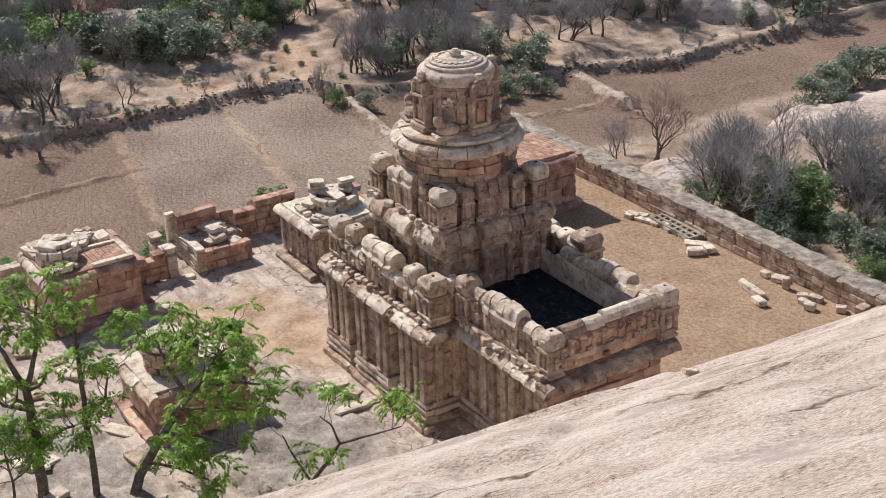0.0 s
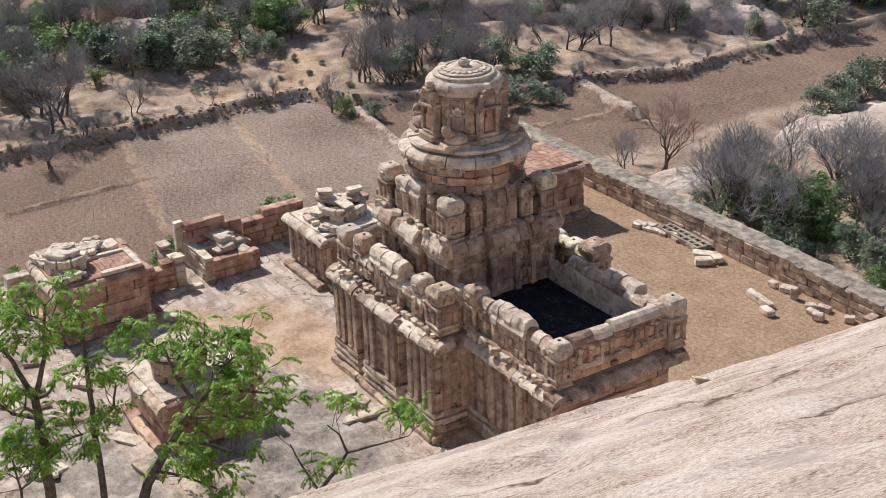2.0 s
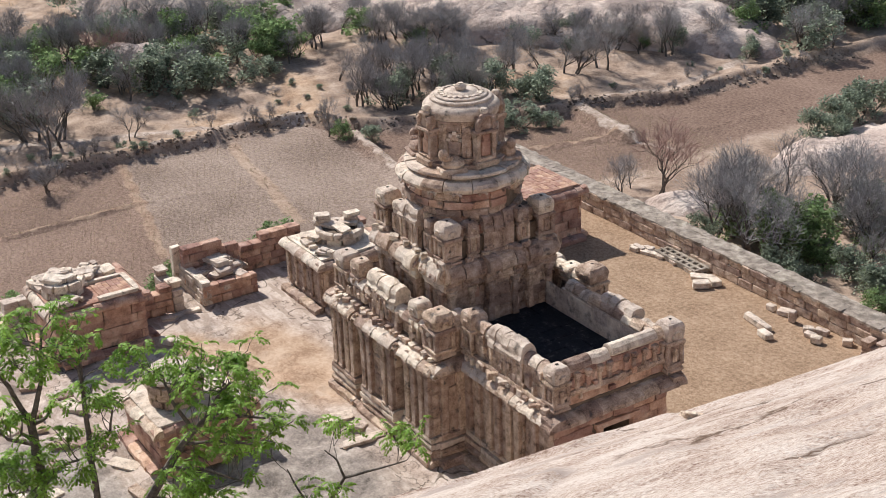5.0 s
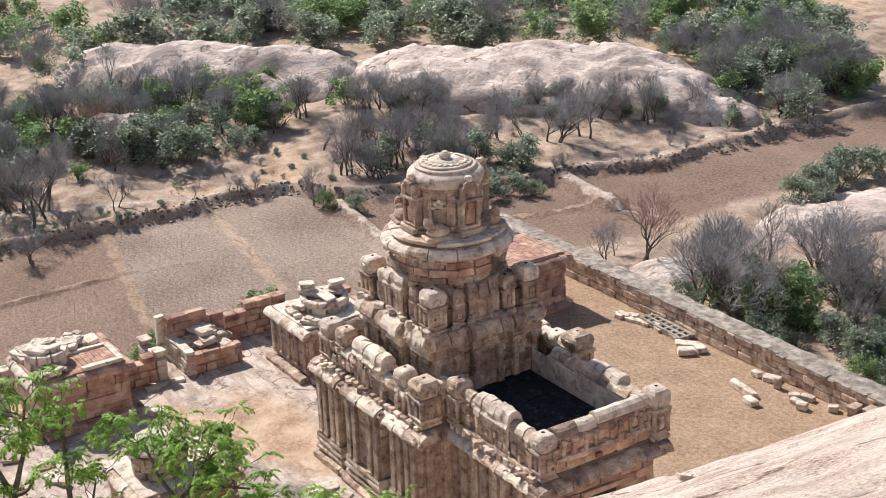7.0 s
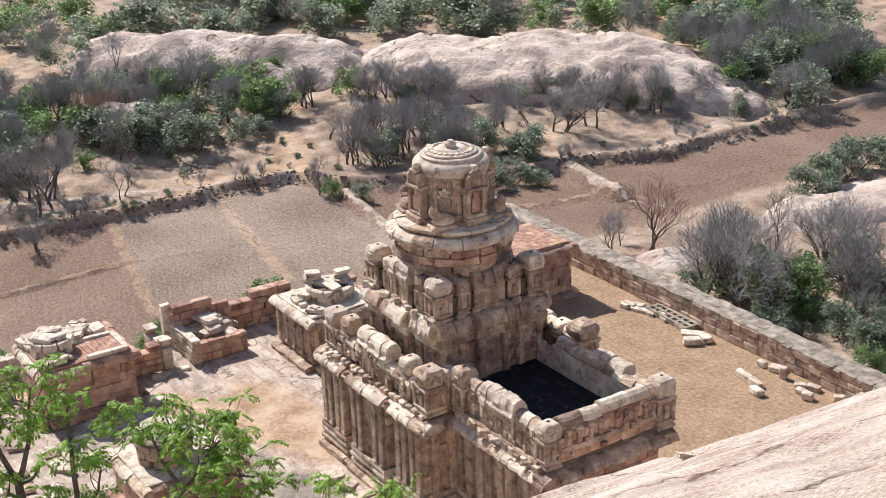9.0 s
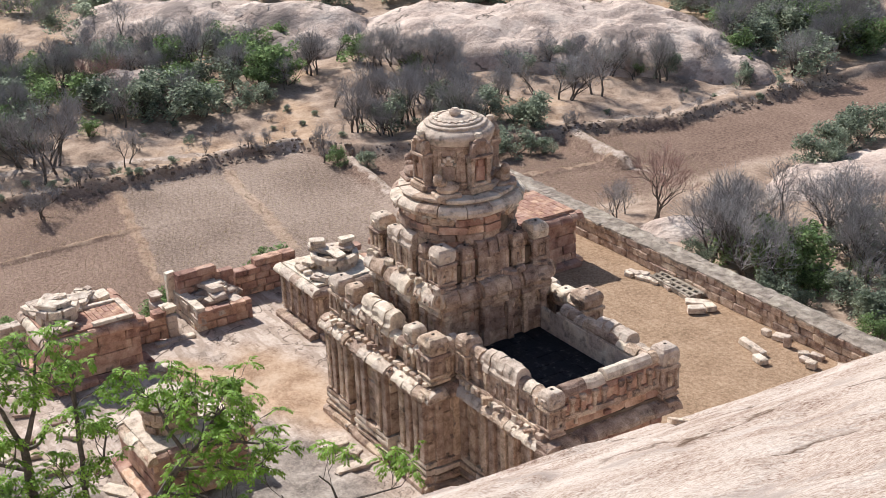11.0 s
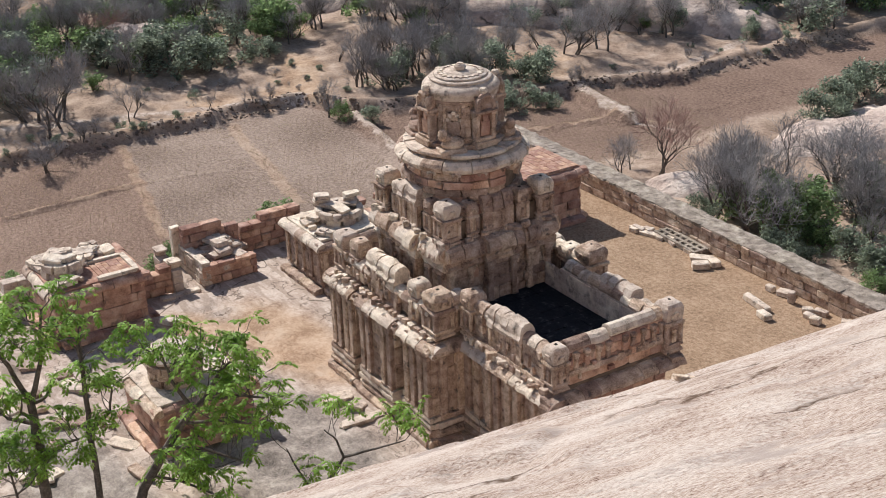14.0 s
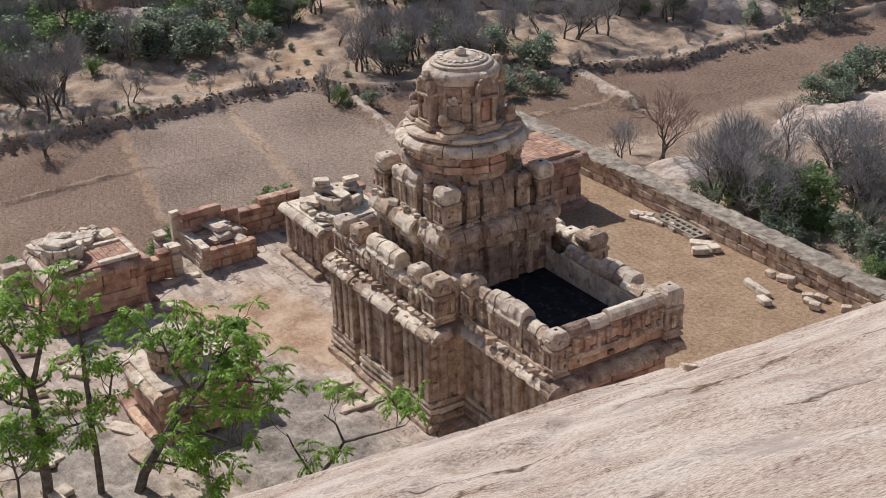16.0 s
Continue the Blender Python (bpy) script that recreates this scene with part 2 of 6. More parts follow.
    fld = ramp(op("ADD", op("MULTIPLY", ff, 0.75), op("MULTIPLY", big, 0.25)), [(0.40, (0.10, 0.068, 0.053)), (0.48, (0.225, 0.163, 0.128)), (0.55, (0.325, 0.245, 0.197)), (0.64, (0.47, 0.375, 0.31))])
    scrub = ramp(mm, [(0.2, (0.17, 0.115, 0.085)), (0.5, (0.34, 0.245, 0.185)), (0.8, (0.49, 0.375, 0.295))])
    # grey rock, darkened further to hold the shade of trees and shrine
    shaded_greyrock = ramp(mm, [(0.2, (0.12, 0.10, 0.088)), (0.5, (0.29, 0.243, 0.212)), (0.8, (0.48, 0.415, 0.36))])

    col = mix(step(y_w, 2.0, 3.2), rock, soil)
    col = mix(ellipse(-6.6, -4.6, 4.3, 1.9, 0.05), col, worn)
    col = mix(ellipse(-9.5, -7.0, 2.6, 1.2, 0.5), col, worn)
    # grey rock patches with that shade in their colour
    col = mix(ellipse(0.0, -8.6, 6.5, 3.0, 0.15), col, shaded_greyrock)
    col = mix(ellipse(-2.0, -15.5, 5.0, 1.8, 0.15), col, shaded_greyrock)
    red_fld = ramp(op("ADD", op("MULTIPLY", ff, 0.75), op("MULTIPLY", big, 0.25)), [(0.40, (0.095, 0.06, 0.046)), (0.48, (0.195, 0.127, 0.095)), (0.55, (0.28, 0.192, 0.147)), (0.64, (0.39, 0.29, 0.23))])

    def band(x0, y0, x1, y1, wide, soft=0.5):
        """1 on a strip between two places, with ragged edges."""
        n_len = math.hypot(x1 - x0, y1 - y0)
        ux, uy = (x1 - x0) / n_len, (y1 - y0) / n_len
        dx, dy = op("SUBTRACT", sep.outputs[0], x0), op("SUBTRACT", sep.outputs[1], y0)
        u = op("ADD", op("MULTIPLY", dx, ux), op("MULTIPLY", dy, uy))
        v = op("ABSOLUTE", op("ADD", op("SUBTRACT", op("MULTIPLY", dy, ux), op("MULTIPLY", dx, uy)), op("MULTIPLY", op("SUBTRACT", mid, 0.5), 1.2)))
        f = op("SUBTRACT", 1.0, step(v, wide * (1 - soft), wide))
        f = op("MULTIPLY", f, op("MULTIPLY", step(u, -0.4, 0.2), op("SUBTRACT", 1.0, step(u, n_len - 0.2, n_len + 0.4))))
        return op("MULTIPLY", f, 0.85)

    # beyond the enclosure: field, then scrub land
    out = op("SUBTRACT", 1.0, step(sep.outputs[0], -17.2, -16.4))
    split = op("ADD", y_w, op("MULTIPLY", op("ADD", sep.outputs[0], 38.9), 0.22))
    other = op("MULTIPLY", step(split, 0.0, 0.6), op("SUBTRACT", 1.0, step(y_w, 12.6, 13.4)))
    col = mix(out, col, mix(other, red_fld, fld))
    for strip in ((-26.3, 19.0, -24.4, 27.3, 0.22), (-24.4, 27.3, -21.5, 29.5, 0.2), (-38.9, 0.1, -24.0, -3.2, 0.4), (-38.0, 7.1, -24.0, 4.8, 0.5), (-31.6, -9.4, -31.9, -1.4, 0.3)):
        col = mix(op("MULTIPLY", band(*strip), 0.55), col, worn)
    far = -38.6
    for k, lo, hi in FIELD_STEPS:
        far = op("ADD", op("MULTIPLY", step(sep.outputs[1], lo, hi), k), far)
    beyond = op("SUBTRACT", 1.0, step(op("SUBTRACT", x_w, far), -0.6, 0.5))
    col = mix(beyond, col, scrub)
    side = op("MULTIPLY", step(x_w, -20.0, -18.2), step(sep.outputs[1], 16.2, 17.5))
    col = mix(op("MULTIPLY", side, op("SUBTRACT", 1.0, beyond)), col, scrub)
    pale = op("MULTIPLY", beyond, step(big, 0.52, 0.62))
    col = mix(pale, col, worn)
    for strip in ((-44.5, -8.0, -42.7, 0.3, 0.45), (-42.7, 0.3, -40.5, 6.4, 0.4), (-40.5, 6.4, -38.8, 13.6, 0.4), (-35.0, 14.3, -24.5, 12.7, 0.4), (-30.6, 28.4, -28.9, 36.0, 0.7), (-28.9, 36.0, -30.8, 44.5, 0.5),
                  (-30.6, 28.6, -24.6, 27.5, 0.4), (-29.4, 28.5, -23.2, 27.6, 0.45), (-23.2, 27.6, -20.2, 28.9, 0.25), (-39.7, 0.2, -39.2, 3.0, 0.3)):
        col = mix(band(*strip), col, rock)
    l.new(col, bsdf.inputs["Base Color"])
    b = n.new("ShaderNodeBump")
    b.inputs["Strength"].default_value = 0.6
    b.inputs["Distance"].default_value = 0.06
    l.new(op("ADD", fine, op("MULTIPLY", grit, 0.5)), b.inputs["Height"])
    l.new(b.outputs["Normal"], bsdf.inputs["Normal"])
    return m


LAND = ground_material()


# ---- small builders ----
def part(name, geo, material, parent=None, label="", smooth=False):
    """Links a bmesh, a (vertices, faces) pair or a mesh as one object."""
    if isinstance(geo, bpy.types.Mesh):
        me = geo
    else:
        me = bpy.data.meshes.new(name)
        if isinstance(geo, tuple):
            me.from_pydata(geo[0], [], geo[1])
        else:
            geo.to_mesh(me)
            geo.free()
        me.materials.append(material)
        if smooth:
            me.polygons.foreach_set("use_smooth", [True] * len(me.polygons))
    ob = new(name, me)
    ob.parent = parent
    if label:
        tagged(ob, label)
    return ob


def thing(name, label, category, group="", at=(0, 0, 0), rz=0):
    ob = new(name)
    ob.empty_display_size = 0.2
    ob.matrix_basis = pose(*at, 0, 0, rz)
    return tagged(ob, label, category, group)


rng = random.Random(7)


def worn_cube(seed, chamfer=0.08, rough=0.04):
    """A unit block with broken edges."""
    r = random.Random(seed)
    bm = bmesh.new()
    bmesh.ops.create_cube(bm, size=1.0)
    bmesh.ops.bevel(bm, geom=list(bm.edges), offset=chamfer, segments=1, affect="EDGES")
    for v in bm.verts:
        v.co += Vector((r.uniform(-1, 1), r.uniform(-1, 1), r.uniform(-1, 1))) * rough * (2.2 if r.random() < 0.15 else 1)
    bm.verts.index_update()
    vs, fs = [v.co.copy() for v in bm.verts], [[v.index for v in f.verts] for f in bm.faces]
    bm.free()
    return vs, fs


CUBES = [worn_cube(i) for i in range(12)]
BLOCK_MESH = {}


def block_mesh(material, i):
    key = (material.name, i)
    if key not in BLOCK_MESH:
        me = bpy.data.meshes.new("stone_block")
        me.from_pydata(CUBES[i][0], [], CUBES[i][1])
        me.materials.append(material)
        BLOCK_MESH[key] = me
    return BLOCK_MESH[key]


def block(parent, centre, size, material, rz=0.0, tilt=0.0, name="stone_block"):
    ob = new(name, block_mesh(material, rng.randrange(12)))
    ob.parent = parent
    ob.matrix_basis = pose(*centre, tilt, tilt * 0.6, rz) @ Matrix.Diagonal((*size, 1))
    return ob


class Geo:
    """Collects vertices and faces for one mesh."""
    def __init__(self):
        self.v, self.f = [], []

    def add(self, vs, fs, m=None):
        k = len(self.v)
        self.v += [tuple(m @ Vector(p)) for p in vs] if m is not None else [tuple(p) for p in vs]
        self.f += [[i + k for i in q] for q in fs]

    def box(self, x0, x1, y0, y1, z0, z1, i=None):
        vs, fs = CUBES[rng.randrange(12) if i is None else i]
        size = (abs(x1 - x0), abs(y1 - y0), abs(z1 - z0))
        edge = [min(0.028, 0.25 * s) / 0.08 for s in size]
        mid = ((x0 + x1) / 2, (y0 + y1) / 2, (z0 + z1) / 2)
        self.add([[m + math.copysign(s / 2 - e * (0.5 - abs(u)), u) for m, s, e, u in zip(mid, size, edge, v)] for v in vs], fs)

    def plain(self, x0, x1, y0, y1, z0, z1):
        vs = [(x, y, z) for z in (z0, z1) for y in (y0, y1) for x in (x0, x1)]
        self.add(vs, [(0, 2, 3, 1), (4, 5, 7, 6), (0, 1, 5, 4), (2, 6, 7, 3), (0, 4, 6, 2), (1, 3, 7, 5)])

    def lathe(self, prof, seg=32, rough=0.0, m=None, square=0.0, seed=0, a0=0.0):
        vs, fs = [], []
        for j, (r, z) in enumerate(prof):
            for i in range(seg):
                a = a0 + 2 * math.pi * i / seg
                q = r
                if square:
                    q = r / (abs(math.cos(a)) ** square + abs(math.sin(a)) ** square) ** (1 / square)
                if rough and r > 0.01:
                    q += rough * noise.noise((math.cos(a) * r * 2.2 + seed, math.sin(a) * r * 2.2, z * 3.0))
                zz = z + rough * 0.5 * noise.noise((math.cos(a) * r * 3 + 9, math.sin(a) * r * 3 + seed, z))
                vs.append((q * math.cos(a), q * math.sin(a), zz))
        for j in range(len(prof) - 1):
            for i in range(seg):
                k = (i + 1) % seg
                fs.append((j * seg + i, j * seg + k, (j + 1) * seg + k, (j + 1) * seg + i))
        fs.append(list(range(seg))[::-1])
        fs.append([(len(prof) - 1) * seg + i for i in range(seg)])
        self.add(vs, fs, m)

    def sweep(self, prof, length, m=None, rough=0.02, seed=0, pieces=1):
        """A closed section (y, z) drawn along x from 0 to length, with slightly uneven stations."""
        vs, fs, k = [], [], len(prof)
        for j in range(pieces + 1):
            x = length * j / pieces
            for q, (y, z) in enumerate(prof):
                d = rough * noise.noise((x * 2 + seed, y * 3, z * 3 + seed * 0.37))
                vs.append((x, y + d, z + d))
        for j in range(pieces):
            for q in range(k):
                e = (q + 1) % k
                fs.append((j * k + q, (j + 1) * k + q, (j + 1) * k + e, j * k + e))
        fs.append(list(range(k)))
        fs.append([pieces * k + q for q in range(k)][::-1])
        self.add(vs, fs, m)

    def tube(self, pts, radii, seg=5):
        vs, fs = [], []
        for j, p in enumerate(pts):
            d = (Vector(pts[min(j + 1, len(pts) - 1)]) - Vector(pts[max(j - 1, 0)])).normalized()
            u = d.orthogonal().normalized()
            w = d.cross(u)
            for i in range(seg):
                a = 2 * math.pi * i / seg
                vs.append(Vector(p) + (u * math.cos(a) + w * math.sin(a)) * radii[j])
        for j in range(len(pts) - 1):
            for i in range(seg):
                k = (i + 1) % seg
                fs.append((j * seg + i, j * seg + k, (j + 1) * seg + k, (j + 1) * seg + i))
        self.add(vs, fs)

    def out(self):
        return self.v, self.f


def frame_matrix(origin, along):
    """x runs along the face, y points into it, z up; seen from outside x runs to the right."""
    a = Vector((along[0], along[1], 0)).normalized()
    inward = Vector((-a.y, a.x, 0))
    m = Matrix(((a.x, inward.x, 0, 0), (a.y, inward.y, 0, 0), (0, 0, 1, 0), (0, 0, 0, 1)))
    return Matrix.Translation(origin) @ m


def masonry(parent, origin, along, width, height, material, course=0.3, length=0.7, depth=0.3, proud=0.03, uneven_top=0.0, skip=0.0, limit=300, name="stone_block", keep=None):
    """Courses of single blocks, laid in bond on a face."""
    m = frame_matrix(origin, along)
    turn = math.degrees(math.atan2(along[1], along[0]))
    z, count, rest = 0.0, 0, Geo()
    row = 0
    while z < height - 0.04:
        h = min(course * rng.uniform(0.8, 1.25), height - z)
        if height - z - h < 0.1:
            h = height - z
        x = -rng.uniform(0, length * 0.5) if row % 2 else 0.0
        while x < width - 0.02:
            w = length * rng.uniform(0.6, 1.45)
            x0, x1 = max(x, 0.0), min(x + w, width)
            if width - x1 < 0.15:
                x1 = width
            x = x1
            if x1 - x0 < 0.08:
                continue
            if rng.random() < skip or (keep and not keep((x0 + x1) / 2, z + h / 2)):
                continue
            if uneven_top and z + h > height - course and rng.random() < uneven_top:
                continue
            d = depth + rng.uniform(-proud, proud)
            c = m @ Vector(((x0 + x1) / 2, depth / 2 - (d - depth) / 2, z + h / 2))
            g = 0.014
            if count < limit:
                block(parent, c, (x1 - x0 - g, d, h - g), material, turn, rng.uniform(-0.8, 0.8), name)
                count += 1
            else:
                vs, fs = CUBES[rng.randrange(12)]
                rest.add(vs, fs, Matrix.Translation(c) @ pose(0, 0, 0, 0, 0, turn) @ Matrix.Diagonal((x1 - x0 - g, d, h - g, 1)))
        z += h
        row += 1
    if rest.v:
        tagged(part("stone_courses", rest.out(), material, parent), kind="stuff")


# ---- land ----
def smooth(v, a, b):
    t = min(max((v - a) / (b - a), 0.0), 1.0)
    return t * t * (3 - 2 * t)


def field_edge(y):
    return -38.6 + sum(k * smooth(y, lo, hi) for k, lo, hi in FIELD_STEPS)


BUNDS = [(-34.6, 14.2, -24.0, 12.6, 0.55, 0.45), (-31.4, -9.4, -31.9, -1.4, 0.25, 0.2), (-26.3, 19.0, -24.0, 28.6, 0.25, 0.25),
         (-38.9, 0.1, -24.0, -3.2, 0.3, 0.10), (-38.0, 7.1, -26.0, 5.2, 0.3, 0.08), (-31.9, -1.4, -30.5, 5.8, 0.2, 0.05),
         (-29.8, 28.5, -23.0, 27.6, 1.0, 0.65), (-22.4, 31.0, -21.4, 44.0, 0.25, 0.12)]


def land_height(x, y):
    court = smooth(-16.0 - x, 0.0, 1.5)
    right = smooth(y, 16.6, 20.0)
    h = -2.0 * max(court, right)
    s = field_edge(y) - x + 0.8 * noise.noise((x * 0.3, y * 0.3, 0.0))
    rag = 0.22 * noise.noise((x * 0.55, y * 0.55, 1.0))
    h += 0.45 * smooth(s + rag, -0.5, 0.8) + (0.3 + rag * 0.6) * smooth(s, 0.2, 0.7) * (1 - smooth(s, 0.9, 1.8)) + 0.4 * smooth(s, 2.0, 8.0)
    h += 1.0 * smooth(s, 4.0, 22.0) + 0.02 * max(s - 20, 0)
    if s > 0:
        h += 0.5 * min(s * 0.2, 1.0) * noise.noise((x * 0.18, y * 0.18, 3.0)) + 0.22 * noise.noise((x * 0.8, y * 0.8, 5.0))
    for x0, y0, x1, y1, w, k in BUNDS:
        dx, dy = x1 - x0, y1 - y0
        u = ((x - x0) * dx + (y - y0) * dy) / (dx * dx + dy * dy)
        if -0.02 < u < 1.02:
            d = math.hypot(x - x0 - u * dx, y - y0 - u * dy) + 0.15 * noise.noise((x, y, 2.0))
            h += k * max(0.0, 1 - (d / w) ** 2)
    if x > -16 and y < -5.5:
        h += 0.15 * noise.noise((x * 0.5, y * 0.5, 8.0)) * smooth(-y, 5.5, 9.0)
    if x > -15.5 and y < -4.4 and x < 12:
        q = noise.noise((x * 0.35 + y * 0.2, y * 0.8 - x * 0.25, 30.0)) + 0.15 * noise.noise((x * 2, y * 2, 31.0))
        h -= 0.11 * smooth(q, 0.08, 0.12) + 0.08 * smooth(q, 0.28, 0.32) - 0.1 * smooth(-q, 0.2, 0.24)
    return h


def axis(a, b, step, lo, hi):
    c = [a + step * i for i in range(int((b - a) / step) + 1)]
    d = step
    while c[-1] < hi:
        d *= 1.35
        c.append(c[-1] + d)
    d = step
    while c[0] > lo:
        d *= 1.35
        c.insert(0, c[0] - d)
    return c


def land():
    xs = axis(-72, -46, 0.4, -1500, -46)[:-1] + axis(-46, -26, 0.2, -46, -26)[:-1] + axis(-26, -16, 0.4, -26, -16)[:-1] + axis(-16, 6, 0.18, -16, 900)
    ys = axis(-24, -19, 0.4, -1200, -19)[:-1] + axis(-19, -4, 0.18, -19, -4)[:-1] + axis(-4, 52, 0.4, -4, 1500)
    vs = [(x, y, land_height(x, y)) for x in xs for y in ys]
    k = len(ys)
    fs = [(i * k + j, (i + 1) * k + j, (i + 1) * k + j + 1, i * k + j + 1) for i in range(len(xs) - 1) for j in range(k - 1)]
    ob = part("ground", (vs, fs), LAND, None, smooth=True)
    tagged(ob, "bare rock court, trodden soil, ploughed fields and scrub land", "ground", kind="structure")


land()

EYE_PLACE, AHEAD, ASIDE = Vector((41.05, -26.6, 28.0)), Vector((-0.846, 0.533, 0)), Vector((0.533, 0.846, 0))


# edges where a sheet of granite has broken away: across from, to; ahead from, to; drop
LEDGES = [(0.0, 0.33, 3.64, 3.50, 0.035), (0.98, 1.17, 3.68, 3.68, 0.02), (0.40, 0.54, 3.28, 3.20, 0.016), (0.62, 0.98, 2.94, 2.90, 0.014), (0.45, 1.0, 2.50, 2.54, 0.012),
          (-0.7, -0.1, 3.05, 2.95, 0.02), (1.2, 1.8, 3.25, 3.1, 0.014), (0.1, 0.36, 3.1, 3.02, 0.012), (0.55, 0.8, 3.62, 3.55, 0.012)]


def hill_height(r, d):
    z = 26.4 + 0.330 * r - 0.0672 * d * abs(d) - (0.02 * r * r if r < -6 else 0)
    z += 0.025 * noise.noise((d * 0.9, r * 0.55, 0.3)) + 0.006 * noise.noise((d * 2.6 + r * 0.8, r * 1.2 - d * 0.5, 4.0))
    # thin shells of rock that have flaked off, each with a sharp edge
    for k, (sd, sr, deep) in enumerate(((0.75, 0.3, 0.045), (1.7, 0.5, 0.03), (3.3, 0.9, 0.022))):
        q = noise.noise((d * sd + r * 0.12 * sd + 0.25 * noise.noise((d * 3, r * 3, k)), r * sr, 20.0 + 7 * k))
        z -= deep * 0.6 * smooth(q, 0.12, 0.15) + deep * 0.4 * smooth(q, 0.30, 0.33)
    for r0, r1, d0, d1, drop in LEDGES:
        t = (r - r0) / (r1 - r0)
        w = d0 + (d1 - d0) * t + 0.05 * noise.noise((r * 9, d0 * 5, 1.0)) - d
        if -0.1 < t < 1.1 and 0 < w < 0.6:
            z -= drop * smooth(w, 0, 0.035) * (1 - smooth(w, 0.06, 0.5)) * smooth(t, -0.1, 0.12) * (1 - smooth(t, 0.85, 1.1))
    return z + 0.005 * noise.noise((d * 11 + r * 2, r * 7, 9.0)) + 0.0025 * noise.noise((d * 31, r * 22, 2.0))


def hill():
    """The rounded granite slope on which the camera stands."""
    ds = [-14 + 0.5 * i for i in range(31)] + [1.5 + 0.024 * i for i in range(200)] + [6.3 + 0.1 * i for i in range(27)] + [9 + 0.5 * i for i in range(32)]
    rs = [-26 + 1.0 * i for i in range(22)] + [-4 + 0.15 * i for i in range(18)] + [-1.3 + 0.03 * i for i in range(124)] + [2.42 + 0.12 * i for i in range(23)] + [5.2 + 0.8 * i for i in range(28)]
    vs, fs = [], []
    for d in ds:
        for r in rs:
            z = hill_height(r, d)
            vs.append((r, d, z))
    k = len(rs)
    for i in range(len(ds) - 1):
        for j in range(k - 1):
            fs.append((i * k + j, i * k + j + 1, (i + 1) * k + j + 1, (i + 1) * k + j))
    ob = part("rock_hill", (vs, fs), GRANITE, None, smooth=True)
    ob.matrix_basis = Matrix(((ASIDE.x, AHEAD.x, 0, EYE_PLACE.x), (ASIDE.y, AHEAD.y, 0, EYE_PLACE.y), (0, 0, 1, 0), (0, 0, 0, 1)))
    tagged(ob, "smooth pale pink granite slope with thin cracks", "rock", kind="structure")


hill()


def flake(dx, dy, size, rz, label):
    """A loose chip lying on the slope."""
    rel = Vector((dx, dy, 0))
    r, d = rel.dot(ASIDE), rel.dot(AHEAD)
    ob = new("rock_flake", block_mesh(TEMPLE, rng.randrange(12)))
    ob.matrix_basis = pose(EYE_PLACE.x + dx, EYE_PLACE.y + dy, hill_height(r, d) + size[2] * 0.3, -20, 10, rz) @ Matrix.Diagonal((*size, 1))
    tagged(ob, label, "stone", "flakes on the slope")


flake(-3.26, 3.09, (0.085, 0.045, 0.022), 60, "brown flake of rock loose on the granite slope")
flake(-2.12, 2.40, (0.022, 0.012, 0.01), 30, "tiny dark crumb lying on the granite slope")
flake(-2.10, 2.37, (0.012, 0.01, 0.008), 70, "tiny dark crumb lying on the granite slope")


def mound(name, cx, cy, half_long, half_wide, height, turn, label, seed, step=0.45, sink=0.6, steep=2.6, sheets=0.12):
    vs, fs = [], []
    nu, nv = int(2 * half_long / step) + 2, int(2 * half_wide / step) + 2
    c, s = math.cos(turn), math.sin(turn)
    for i in range(nu):
        for j in range(nv):
            u, v = -1 + 2 * i / (nu - 1), -1 + 2 * j / (nv - 1)
            x, y = cx + u * half_long * c - v * half_wide * s, cy + u * half_long * s + v * half_wide * c
            q = math.sqrt(u * u + v * v) + 0.22 * noise.noise((x * 0.12 + seed, y * 0.12, 0))
            z = land_height(x, y) - sink + (height + sink) * (1 - min(max(q, 0.0), 1.15) ** steep)
            z += 0.3 * noise.noise((x * 0.2, y * 0.2, seed)) + 0.07 * noise.noise((x * 1.1, y * 1.1, seed))
            # sheets of rock with sharp broken edges that run along the back
            along, over = u * half_long, v * half_wide
            for e, (fu, fv) in enumerate(((0.09, 0.32), (0.16, 0.6), (0.3, 1.2))):
                w = noise.noise((along * fu + seed, over * fv + 0.4 * noise.noise((x * 0.7, y * 0.7, seed)), 3.0 * e))
                z -= sheets / (1 + 0.8 * e) * (smooth(w, 0.05, 0.12) + 0.6 * smooth(w, 0.28, 0.33))
            z -= 3.0 * smooth(max(abs(u), abs(v)), 0.82, 1.0)
            vs.append((x, y, z))
    fs = [(i * nv + j, (i + 1) * nv + j, (i + 1) * nv + j + 1, i * nv + j + 1) for i in range(nu - 1) for j in range(nv - 1)]
    ob = part(name, (vs, fs), FAR_ROCK, None, smooth=True)
    return tagged(ob, label, "rock outcrop")


mound("rock_outcrop", -46.0, 38.0, 20.5, 9.0, 2.5, radians(46), "long bare whaleback of pink granite above the scrub", 1.0, steep=4.0, sheets=0.35)
mound("rock_outcrop", -63.0, 18.0, 15, 6.5, 2.7, radians(46), "low bare granite dome behind the bushes", 2.0, steep=3.4, sheets=0.3)
mound("rock_outcrop", -52.0, 6.5, 4.5, 2.6, 2.4, radians(50), "grey boulder dome among green bushes", 3.0)
mound("rock_outcrop", -12.9, 23.7, 4.0, 2.3, 0.55, radians(60), "pale flat rock beside the boundary wall", 4.0, 0.25, steep=4.0, sheets=0.14)
mound("rock_outcrop", -13.2, 40.0, 12.0, 3.8, 0.9, radians(84), "pale sloping rock above the bare trees", 5.0, 0.35, steep=3.5, sheets=0.16)

